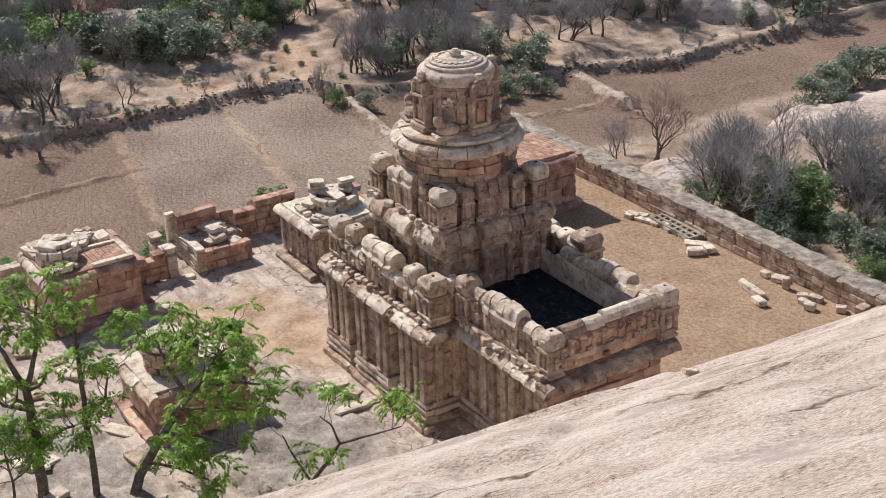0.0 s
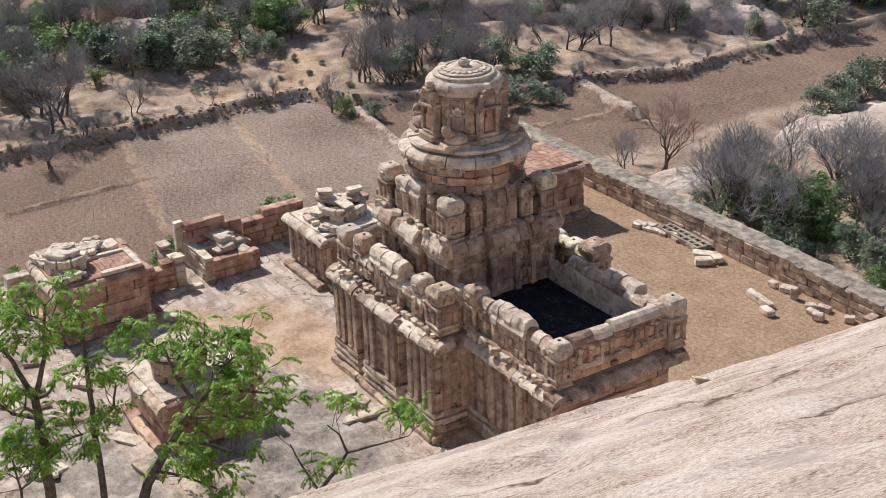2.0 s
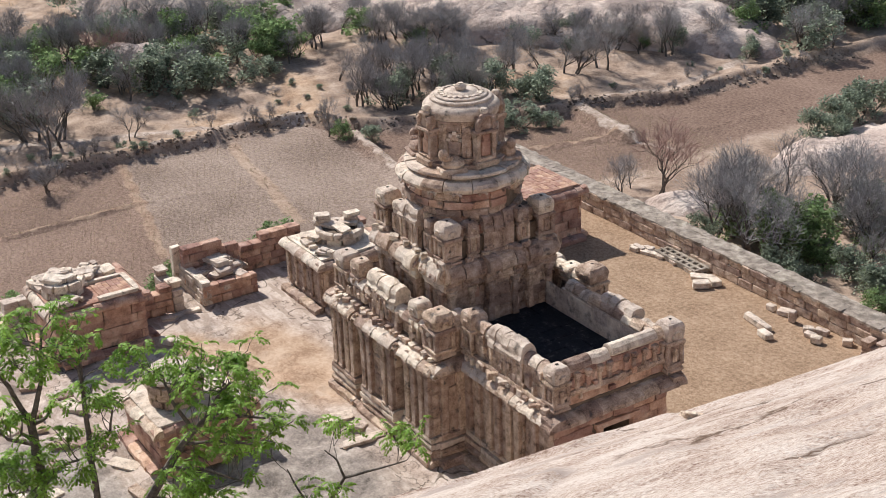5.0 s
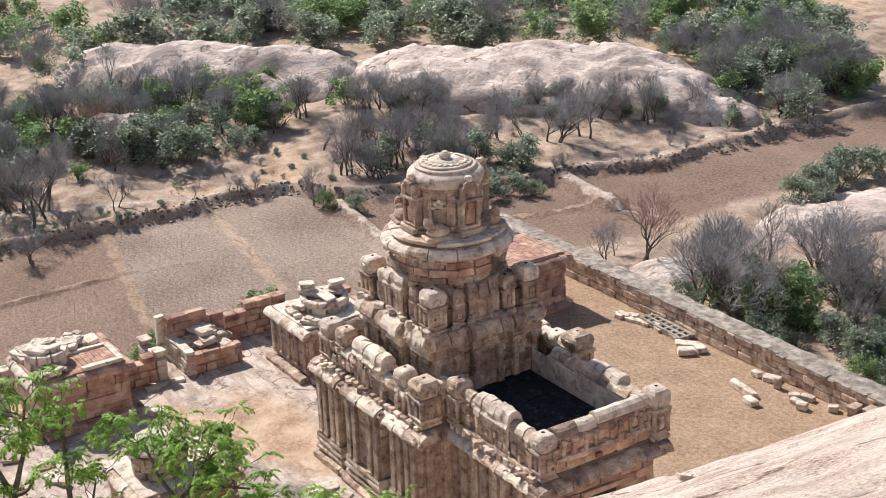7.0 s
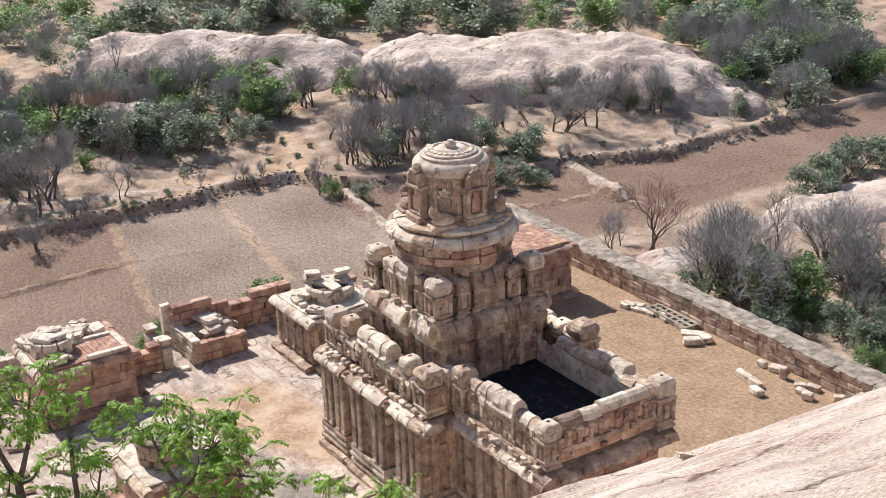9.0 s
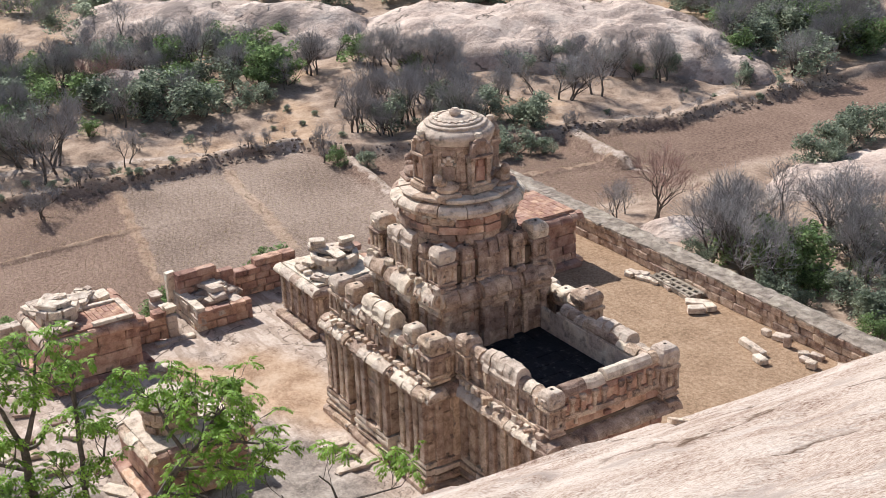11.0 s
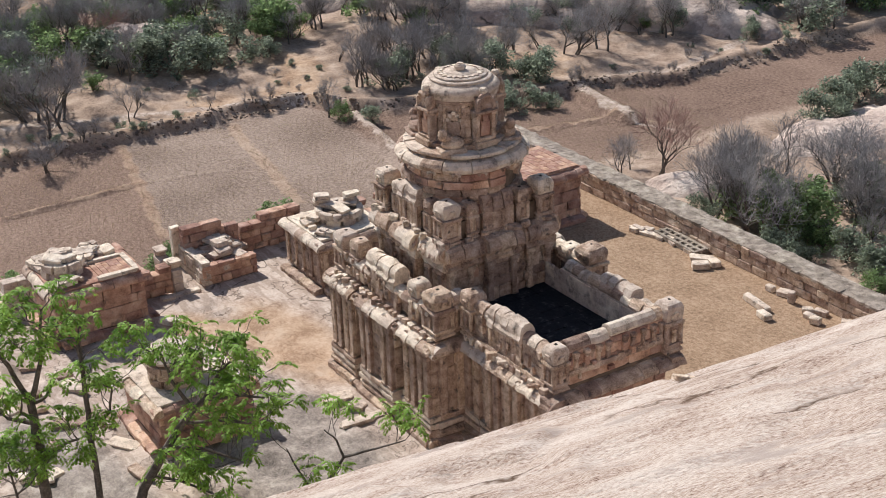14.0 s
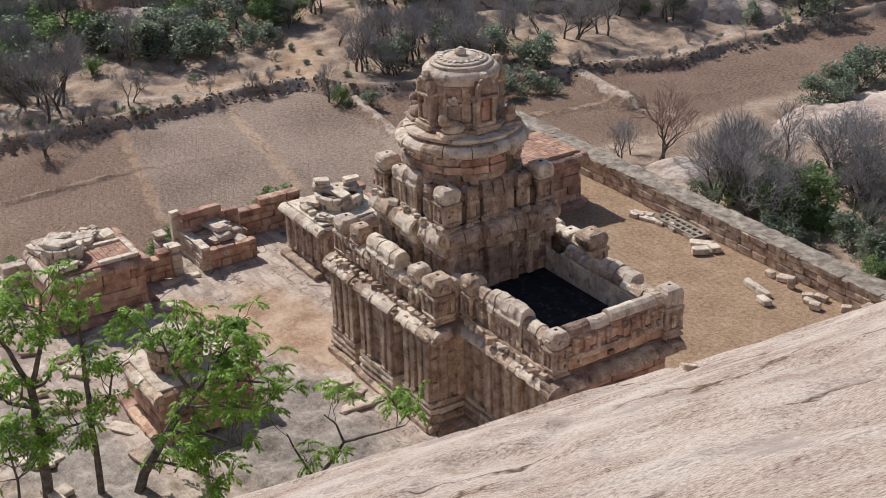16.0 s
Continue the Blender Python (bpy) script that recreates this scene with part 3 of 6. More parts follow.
# ---- temple ----
temple = thing("stone_temple", "weathered brown sandstone temple with domed tower and roof terrace", "temple")
PIECES = {}


def moulding(parent, origin, along, length, profile, key, material, piece=0.9, name="moulding_stone", gap=0.015, uneven=0.02):
    """A run of moulded stones along a face; profile (outward, up)."""
    base = frame_matrix(origin, along)
    x = 0.0
    while x < length - 0.05:
        w = min(piece * rng.uniform(0.75, 1.3), length - x)
        if length - x - w < 0.25:
            w = length - x
        stone = TEMPLE if material is PALE and rng.random() < 0.4 else material
        k = (key, stone.name, rng.randrange(4))
        if k not in PIECES:
            g = Geo()
            g.sweep([(-o, z) for o, z in profile], 1.0, None, 0.05, seed=k[2] * 3.1, pieces=2)
            me = bpy.data.meshes.new(name)
            me.from_pydata(g.v, [], g.f)
            me.materials.append(stone)
            PIECES[k] = me
        ob = new(name, PIECES[k])
        ob.parent = parent
        ob.matrix_basis = base @ pose(x + gap, rng.uniform(-uneven, uneven), rng.uniform(-uneven, uneven) * 0.7, 0, rng.uniform(-0.6, 0.6), 0) @ Matrix.Diagonal((w - gap, 1, 1, 1))
        x += w


KAPOTA = [(-0.15, 0.0), (0.44, -0.06), (0.5, 0.0), (0.46, 0.12), (0.35, 0.23), (0.18, 0.31), (-0.15, 0.34)]
SLAB = [(-0.1, 0.0), (0.12, 0.0), (0.14, 0.1), (0.12, 0.2), (-0.1, 0.2)]
TORUS = [(-0.1, 0.0), (0.05, 0.0), (0.15, 0.09), (0.15, 0.2), (0.05, 0.29), (-0.1, 0.29)]
FOOT = [(-0.1, 0.0), (0.34, 0.0), (0.34, 0.2), (0.22, 0.27), (-0.1, 0.27)]
COPING = [(-0.24, 0.0), (0.24, 0.0), (0.27, 0.12), (0.2, 0.27), (0.08, 0.35), (-0.08, 0.35), (-0.2, 0.27), (-0.27, 0.12)]

W_VIM, W_MAN, X_FRONT = 3.62, 2.45, 8.92


def core(name, x0, x1, y0, y1, z0, z1, material=MORTAR, parent=temple):
    g = Geo()
    g.plain(x0, x1, y0, y1, z0, z1)
    return part(name, g.out(), material, parent)


sanctum_wall = core("sanctum_wall", -W_VIM + 0.1, W_VIM - 0.1, -W_VIM + 0.1, W_VIM - 0.1, 0, 4.3)
hall = Geo()
hall.plain(W_VIM - 0.1, X_FRONT - 0.1, -W_MAN + 0.1, -0.42, 0, 4.3)
hall.plain(W_VIM - 0.1, X_FRONT - 0.1, 0.92, W_MAN - 0.1, 0, 4.3)
hall.plain(W_VIM - 0.1, X_FRONT - 0.1, -0.42, 0.92, 2.95, 4.3)
hall.plain(W_VIM - 0.1, 7.4, -0.42, 0.92, 0, 2.95)
hall_wall = part("hall_wall", hall.out(), MORTAR, temple)

# base mouldings round the sanctum and the hall
RUNS = [((-W_VIM, -W_VIM), (1, 0), 2 * W_VIM), ((W_VIM, -W_VIM), (0, 1), W_VIM - W_MAN), ((W_VIM, -W_MAN), (1, 0), X_FRONT - W_VIM),
        ((X_FRONT, -W_MAN), (0, 1), 2 * W_MAN), ((X_FRONT, W_MAN), (-1, 0), X_FRONT - W_VIM), ((W_VIM, W_MAN), (0, 1), W_VIM - W_MAN), ((W_VIM, W_VIM), (-1, 0), 2 * W_VIM), ((-W_VIM, W_VIM), (0, -1), 2 * W_VIM)]
plinth = core("plinth", -W_VIM - 0.1, W_VIM + 0.1, -W_VIM - 0.1, W_VIM + 0.1, 0, 0.25)
for (x, y), d, n in RUNS:
    out = Vector((d[1], -d[0], 0))
    # upper slabs in the paler stone: their sunlit ledge is put into the colour
    for prof, key, z, o in ((FOOT, "foot", 0.0, 0.24), (TORUS, "torus", 0.30, 0.12), (SLAB, "slab", 0.66, 0.1), (SLAB, "slab", 0.9, 0.0)):
        s = Vector((x, y, z)) + out * o - Vector((*d, 0)) * o
        moulding(plinth, s, d, n + 2 * o, prof, key, TEMPLE if z < 0.6 else PALE, 1.1)

for b0, b1, pr in ((0.0, 1.75, 0.2), (2.45, 4.8, 0.3), (5.5, 7.24, 0.2)):
    for prof, key, z in ((FOOT, "foot", 0.02), (TORUS, "torus", 0.31), (SLAB, "slab", 0.67), (SLAB, "slab", 0.91)):
        moulding(plinth, (-W_VIM + b0 - 0.1, -W_VIM - pr - 0.12, z), (1, 0), b1 - b0 + 0.2, [(o if o > 0 else -0.45, q) for o, q in prof], key + "_bay", TEMPLE if z < 0.6 else PALE, 0.9)


def pilaster(parent, origin, along, x, z0, z1, w=0.3, proud=0.15, material=TEMPLE):
    """A flat wall strip with a low foot and a stepped head."""
    g = Geo()
    h = z1 - z0
    g.box(-w / 2, w / 2, -proud, 0.06, 0.1, h - 0.30)
    g.box(-w * 0.56, w * 0.56, -proud - 0.03, 0.06, 0.0, 0.12)
    g.box(-w * 0.44, w * 0.44, -proud - 0.01, 0.06, h - 0.34, h - 0.26)
    g.box(-w * 0.56, w * 0.56, -proud - 0.04, 0.06, h - 0.28, h - 0.17)
    g.box(-w * 0.78, w * 0.78, -proud - 0.05, 0.06, h - 0.16, h)
    ob = part("pilaster", g.out(), material, parent)
    ob.matrix_basis = frame_matrix((origin[0], origin[1], z0), along) @ pose(x, 0, 0)


def wall_face(parent, origin, along, width, z0, z1, bays, pil, material):
    """A wall with shallow projecting bays, single blocks and pilasters."""
    a = Vector((*along, 0))
    out = Vector((a.y, -a.x, 0))
    o = Vector((origin[0], origin[1], z0))
    masonry(parent, o, along, width, z1 - z0, material, 0.85, 1.0, 0.2, 0.012)
    for b0, b1, pr in bays:
        masonry(parent, o + a * b0 + out * pr, along, b1 - b0, z1 - z0, material, 0.9, 1.2, pr + 0.05, 0.008)
    for x in pil:
        pr = max([p for b0, b1, p in bays if b0 <= x <= b1] or [0.0])
        pilaster(parent, o + out * pr, along, x, z0, z1, material=material)


wall_face(sanctum_wall, (-W_VIM, -W_VIM), (1, 0), 2 * W_VIM, 1.12, 3.72, [(0.0, 1.75, 0.26), (2.4, 4.85, 0.36), (5.5, 7.24, 0.26)],
          [0.17, 0.6, 1.15, 1.58, 2.62, 3.1, 4.15, 4.63, 5.67, 6.1, 6.64, 7.07], TEMPLE)
wall_face(sanctum_wall, (W_VIM, -W_VIM), (0, 1), W_VIM - W_MAN, 1.12, 3.72, [], [0.2, 0.95], TEMPLE)
wall_face(hall_wall, (W_VIM, -W_MAN), (1, 0), X_FRONT - W_VIM, 1.12, 3.72, [(1.6, 3.7, 0.12)], [0.3, 0.95, 1.8, 2.3, 3.0, 3.5, 4.3, 5.1], TEMPLE)
door_gap = lambda u, z: not (2.0 < u < 3.4 and z < 1.9)
masonry(hall_wall, (X_FRONT, -W_MAN, 1.12), (0, 1), 2 * W_MAN, 2.6, RED, 0.36, 0.8, 0.2, 0.03, keep=door_gap)
door_frame = Geo()
door_frame.box(X_FRONT - 0.2, X_FRONT + 0.06, -0.6, -0.38, 0.95, 2.95)
door_frame.box(X_FRONT - 0.2, X_FRONT + 0.06, 0.88, 1.1, 0.95, 2.95)
door_frame.box(X_FRONT - 0.2, X_FRONT + 0.08, -0.7, 1.2, 2.92, 3.12)
part("door_frame", door_frame.out(), RED, temple, "carved stone door frame round a dark doorway")
# dark sheet across the passage; the shade inside is its colour
inside = Geo()
inside.plain(7.38, 7.44, -0.42, 0.92, 0.9, 2.95)
part("doorway", inside.out(), HOLLOW_SHADE, temple, "dark sheet standing for the shade inside the empty doorway")

# main cornice
cornice = core("cornice", -W_VIM - 0.02, W_VIM + 0.02, -W_VIM - 0.02, W_VIM + 0.02, 3.72, 4.24)
core("roof_slab", W_VIM, X_FRONT, -W_MAN, W_MAN, 3.72, 4.24)
for (x, y), d, n in RUNS:
    # sunlit -y runs: their light is put in as the paler stone
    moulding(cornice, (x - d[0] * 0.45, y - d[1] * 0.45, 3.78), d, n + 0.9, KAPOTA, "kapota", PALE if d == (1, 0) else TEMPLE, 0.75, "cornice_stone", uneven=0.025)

for b0, b1, pr in ((0.0, 1.75, 0.1), (2.45, 4.8, 0.16), (5.5, 7.24, 0.1)):
    moulding(cornice, (-W_VIM + b0 - 0.12, -W_VIM - pr, 3.80), (1, 0), b1 - b0 + 0.24, KAPOTA, "kapota_bay", PALE, 0.62, "cornice_stone", uneven=0.025)


def arch_bump(parent, x, y, z, along, s=1.0, material=TEMPLE):
    """A small horseshoe arch carved on a cornice."""
    g = Geo()
    pts = [(0.17 * math.cos(a), 0.24 * math.sin(a) + 0.06) for a in [math.pi * (-0.2 + 1.4 * i / 8) for i in range(9)]]
    g.sweep([(0.0, 0.0), (-0.1, 0.0), (-0.1, 0.08), (0.0, 0.08)], 0.3, Matrix.Translation((-0.15, 0, 0)), 0.0)
    g.tube([(xa, -0.04, za) for xa, za in pts], [0.06] * 9, 5)
    ob = part("carved_arch", g.out(), material, parent)
    ob.matrix_basis = frame_matrix((x, y, z), along) @ pose(0, 0, 0, -35, 0, 0) @ Matrix.Scale(s, 4)
    return ob


for i in range(11):
    arch_bump(cornice, -3.7 + 0.74 * i, -W_VIM - 0.50, 3.84, (1, 0), 0.85)
for i in range(5):
    arch_bump(cornice, 4.6 + 0.95 * i, -W_MAN - 0.40, 3.84, (1, 0), 0.7)


# ---- parapet shrines ----
def kuta(parent, x, y, z, size, height, rz=0, material=TEMPLE, cap=PALE, name="corner_shrine"):
    """A square miniature shrine: stepped foot, ribbed body, overhanging lip, blunt rounded cap with carved arches and a
    dark plate as a hole's shade.
    """
    e = new(name)
    e.parent = parent
    e.matrix_basis = pose(x, y, z, 0, 0, rz)
    h, k = size / 2, height
    g = Geo()
    g.box(-h * 1.04, h * 1.04, -h * 1.04, h * 1.04, 0, k * 0.07)
    g.box(-h * 0.9, h * 0.9, -h * 0.9, h * 0.9, k * 0.06, k * 0.13)
    g.box(-h * 1.06, h * 1.06, -h * 1.06, h * 1.06, k * 0.125, k * 0.19)
    part("foot", g.out(), material, e)
    g = Geo()
    g.box(-h * 0.8, h * 0.8, -h * 0.8, h * 0.8, k * 0.18, k * 0.6)
    part("body", g.out(), material, e)
    w = max(0.07, h * 0.2)
    for sx in (-1, 1):
        for sy in (-1, 1):
            r = Geo()
            r.box(sx * h * 0.82 - w, sx * h * 0.82 + w, sy * h * 0.82 - w, sy * h * 0.82 + w, k * 0.18, k * 0.56)
            part("rib", r.out(), material, e)
    for q in ((-h * 0.22, h * 0.22, -h * 1.0, -h * 0.75), (h * 0.75, h * 1.0, -h * 0.22, h * 0.22)):
        g = Geo()
        g.box(*q, k * 0.2, k * 0.46)
        part("niche", g.out(), material, e)
    g = Geo()
    g.box(-h * 1.1, h * 1.1, -h * 1.1, h * 1.1, k * 0.55, k * 0.63)
    part("lip", g.out(), material, e)
    # most caps stay pale: the sun on their tops is in the colour
    top = TEMPLE if rng.random() < 0.3 else cap
    g = Geo()
    g.lathe([(h * 0.86, k * 0.62), (h * 0.94, k * 0.66), (h * 1.02, k * 0.74), (h * 1.03, k * 0.84), (h * 0.97, k * 0.91), (h * 0.82, k * 0.965), (h * 0.5, k * 0.99), (h * 0.1, k * 1.0)], 32, 0.05, seed=x * 3 + y, square=12.0)
    part("cap", g.out(), top, e)
    # no hole is cut: a dark plate on top gives its shade
    g = Geo()
    g.plain(-0.05, 0.05, -0.05, 0.05, k * 0.98, k + 0.012)
    part("socket", g.out(), HOLLOW_SHADE, e)
    r0 = h * 0.42
    for m in (pose(0, -h * 1.0, k * 0.74), pose(h * 1.0, 0, k * 0.74, 0, 0, 90)):
        g = Geo()
        pts = [m @ Vector((r0 * math.cos(math.pi * (i - 1) / 7), 0, r0 * 0.8 * math.sin(math.pi * (i - 1) / 7))) for i in range(10)]
        g.tube(pts, [0.045 + 0.02 * rng.random() for _ in pts], 5)
        part("carved_arch", g.out(), top, e)
    return e


def sala(parent, x, y, z, length, depth, height, rz=0, material=TEMPLE, cap=PALE):
    """An oblong miniature shrine with a barrel roof."""
    e = new("oblong_shrine")
    e.parent = parent
    e.matrix_basis = pose(x, y, z, 0, 0, rz)
    l, d = length / 2, depth / 2
    g = Geo()
    g.box(-l, l, -d, d, 0, height * 0.1)
    g.box(-l * 0.95, l * 0.95, -d * 0.85, d * 0.85, height * 0.08, height * 0.64)
    n = max(3, int(length / 0.45))
    for i in range(n + 1):
        u = -l * 0.93 + 2 * l * 0.93 * i / n
        r = Geo()
        r.box(u - 0.06, u + 0.06, -d * 0.97, -d * 0.8, height * 0.1, height * 0.6)
        part("rib", r.out(), material, e)
    part("body", g.out(), material, e)
    g = Geo()
    m = max(2, round(length / 0.4))
    for i in range(m):
        a, b = -l * 1.04 + 2.08 * l * i / m, -l * 1.04 + 2.08 * l * (i + 1) / m - 0.02
        pf = [(-d * 1.12, height * 0.6), (d * 1.12, height * 0.6), (d * 1.2, height * 0.68), (d * 0.95, height * 0.74), (d * 1.02, height * 0.84), (d * 0.75, height * 0.95), (d * 0.3, height), (-d * 0.3, height), (-d * 0.75, height * 0.95), (-d * 1.02, height * 0.84), (-d * 0.95, height * 0.74), (-d * 1.2, height * 0.68)]
        g.sweep(pf, (b - a) * rng.uniform(0.9, 1.0), Matrix.Translation((a, rng.uniform(-0.02, 0.02), rng.uniform(-0.045, 0.03))) @ Matrix.Diagonal((1, rng.uniform(0.92, 1.04), 1, 1)), 0.07, seed=i + x, pieces=2)
    part("barrel_roof", g.out(), cap, e)
    return e


for x0, x1, y in ((-3.5, 3.6, -W_VIM - 0.08), (4.0, 8.8, -W_MAN - 0.1)):
    x = x0
    while x < x1:
        w = rng.uniform(0.14, 0.3)
        block(cornice, (x + w / 2, y + rng.uniform(-0.06, 0.04), 4.2), (w, 0.3, rng.uniform(0.12, 0.26)), PALE if rng.random() < 0.4 else TEMPLE, rng.uniform(-8, 8), rng.uniform(-5, 5), "carved_block")
        x += w + rng.uniform(0.05, 0.2)
parapet = core("parapet_wall", -W_VIM + 0.12, W_VIM - 0.12, -W_VIM + 0.14, -W_VIM + 0.55, 4.2, 4.95, TEMPLE)
Z_P = 4.2
# along the sanctum
kuta(temple, -3.3, -3.3, Z_P, 0.8, 1.7)
kuta(temple, -2.15, -3.3, Z_P, 0.66, 1.75)
sala(temple, -0.15, -3.3, Z_P, 2.05, 0.7, 1.72)
kuta(temple, 2.05, -3.3, Z_P, 0.66, 1.7)
kuta(temple, 3.3, -3.3, Z_P, 0.84, 1.78)
kuta(temple, 3.42, 3.42, Z_P, 0.9, 1.75)
sala(temple, 3.3, -2.6, Z_P, 0.6, 0.6, 1.5, 90)
moulding(parapet, (-3.2, -3.42, 4.9), (1, 0), 6.4, COPING, "coping", PALE, 0.6, "coping_stone")
back_parapet = core("parapet_wall", -W_VIM + 0.12, W_VIM - 0.2, W_VIM - 0.55, W_VIM - 0.14, 4.2, 5.2, TEMPLE)
moulding(back_parapet, (3.2, 3.3, 5.15), (-1, 0), 6.4, COPING, "coping", PALE, 0.7, "coping_stone")
for x in (2.3, 1.2):
    kuta(temple, x, 3.3, Z_P, 0.7, 1.4)
side_parapet = core("parapet_wall", W_VIM - 0.55, W_VIM - 0.14, 2.5, 3.4, 4.2, 5.2, TEMPLE)

# along the hall
left_parapet = core("parapet_wall", 3.7, 8.7, -2.38, -2.0, 4.2, 5.35, TEMPLE)
masonry(left_parapet, (4.3, -2.45, 4.24), (1, 0), 4.4, 1.1, TEMPLE, 0.3, 0.55, 0.16, 0.03)
moulding(left_parapet, (4.3, -2.2, 5.32), (1, 0), 4.6, COPING, "coping", PALE, 0.55, "coping_stone", uneven=0.05)
kuta(temple, 4.02, -2.3, Z_P, 0.7, 1.78)
sala(temple, 6.3, -2.25, Z_P, 1.9, 0.62, 1.76)
kuta(temple, 8.72, -2.2, Z_P, 0.66, 1.64)
moulding(left_parapet, (4.3, -2.47, 4.22), (1, 0), 4.3, SLAB, "slab", TEMPLE, 0.9, "moulding_stone", uneven=0.01)

front_parapet = core("parapet_wall", 8.42, 8.8, -2.1, 2.5, 4.2, 5.45, TEMPLE)
masonry(front_parapet, (8.92, -1.9, 4.24), (0, 1), 4.3, 1.28, RED, 0.32, 1.0, 0.2, 0.02)
moulding(front_parapet, (8.68, -1.85, 5.45), (0, 1), 1.7, COPING, "coping", PALE, 0.8, "coping_stone")
moulding(front_parapet, (8.70, -0.1, 5.56), (0, 1), 2.5, COPING, "coping", PALE, 1.0, "coping_stone")
for y in (-1.55, -1.1, -0.6, -0.2, 0.5, 0.85, 1.3, 1.75, 2.1):
    pilaster(front_parapet, (8.92, y), (0, 1), 0, 4.72, 5.45, 0.15, 0.09)
moulding(front_parapet, (8.9, -2.2, 4.62), (0, 1), 4.8, SLAB, "slab", TEMPLE, 0.8, "moulding_stone", uneven=0.04)
kuta(temple, 8.78, 2.55, Z_P, 0.74, 1.9)

right_parapet = core("parapet_wall", 3.4, 8.7, 2.0, 2.5, 4.2, 5.35, PALE)
moulding(right_parapet, (8.5, 2.25, 5.32), (-1, 0), 4.9, COPING, "coping", PALE, 0.55, "coping_stone", uneven=0.05)
sala(temple, 6.4, 2.45, Z_P, 1.7, 0.66, 1.72)
sala(temple, 7.9, 2.4, Z_P, 0.7, 0.6, 1.5)
masonry(right_parapet, (8.4, 2.02, 4.3), (-1, 0), 5.9, 1.0, PALE, 0.5, 1.1, 0.05, 0.02)

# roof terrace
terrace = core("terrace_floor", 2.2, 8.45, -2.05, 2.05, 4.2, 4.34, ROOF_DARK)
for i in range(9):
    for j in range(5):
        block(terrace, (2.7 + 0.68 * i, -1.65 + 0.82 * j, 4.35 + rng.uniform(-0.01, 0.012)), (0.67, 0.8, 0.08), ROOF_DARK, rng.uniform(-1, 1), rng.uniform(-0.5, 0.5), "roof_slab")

# ---- tower ----
W_T = 2.28
tower_wall = core("tower_wall", -W_T + 0.1, W_T - 0.1, -W_T + 0.1, W_T - 0.1, 4.2, 7.7)
masonry(tower_wall, (W_T, -W_T, 4.25), (0, 1), 2 * W_T, 1.8, TEMPLE, 0.4, 0.8, 0.2, 0.03)
masonry(tower_wall, (-W_T, -W_T, 4.25), (1, 0), 2 * W_T, 1.8, TEMPLE, 0.42, 0.8, 0.2, 0.03)
tower_cornice = core("tower_cornice", -W_T, W_T, -W_T, W_T, 5.9, 7.05)
HEAVY = [(-0.1, 0.0), (0.16, 0.0), (0.2, 0.12), (0.12, 0.2), (0.16, 0.34), (0.4, 0.40), (0.48, 0.5), (0.46, 0.66), (0.36, 0.82), (0.2, 0.94), (-0.1, 0.98)]
# -y cornice in the paler stone, standing for sun on that side
for (x, y), d in (((-W_T, -W_T), (1, 0)), ((W_T, -W_T), (0, 1)), ((W_T, W_T), (-1, 0)), ((-W_T, W_T), (0, -1))):
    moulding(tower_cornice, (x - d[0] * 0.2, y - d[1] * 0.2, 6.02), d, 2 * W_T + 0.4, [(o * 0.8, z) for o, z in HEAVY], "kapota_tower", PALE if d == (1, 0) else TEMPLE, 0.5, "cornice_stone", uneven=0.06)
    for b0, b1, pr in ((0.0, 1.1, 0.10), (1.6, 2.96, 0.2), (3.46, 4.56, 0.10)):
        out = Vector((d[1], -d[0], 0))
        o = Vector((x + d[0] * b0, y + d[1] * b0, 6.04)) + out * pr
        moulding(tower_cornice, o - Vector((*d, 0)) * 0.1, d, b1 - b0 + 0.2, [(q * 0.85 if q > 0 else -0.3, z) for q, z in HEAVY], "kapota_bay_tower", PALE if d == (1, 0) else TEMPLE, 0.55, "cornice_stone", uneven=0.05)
        if d in ((1, 0), (0, 1)):
            masonry(tower_wall, Vector((x + d[0] * b0, y + d[1] * b0, 4.35)) + out * pr, d, b1 - b0, 1.7, TEMPLE, 0.42, 0.8, pr + 0.05, 0.03)
            for u in (b0 + 0.14, b1 - 0.14):
                pilaster(tower_wall, (x + out.x * pr, y + out.y * pr), d, u, 4.4, 6.0, 0.24, 0.1)
for i in range(7):
    arch_bump(tower_cornice, -2.1 + 0.7 * i, -W_T - 0.44, 6.58, (1, 0), 1.0)
masonry(tower_wall, (W_T - 0.24, -1.75, 6.95), (0, 1), 3.5, 1.3, TEMPLE, 0.33, 0.7, 0.3, 0.05)
masonry(tower_wall, (-1.75, -W_T + 0.24, 6.95), (1, 0), 3.5, 1.2, TEMPLE, 0.33, 0.7, 0.3, 0.05)
for x in (-1, 1):
    for y in (-1, 1):
        kuta(temple, x * 2.06, y * 2.06, 6.98, 0.74, 1.62)
sala(temple, -0.1, -2.06, 6.98, 1.25, 0.66, 1.6)
# +x caps darker than the -y ones: shaded side put in by colour
sala(temple, 2.1, 0.0, 6.98, 1.3, 0.5, 1.5, 90, TEMPLE, TEMPLE)
for u in (-1.1, 1.1):
    kuta(temple, u, -2.08, 6.98, 0.46, 1.42, name="small_shrine")
    kuta(temple, 2.08, u, 6.98, 0.5, 1.42, cap=TEMPLE, name="small_shrine")
tower_mid = core("tower_base", -1.85, 1.85, -1.85, 1.85, 6.9, 8.2)

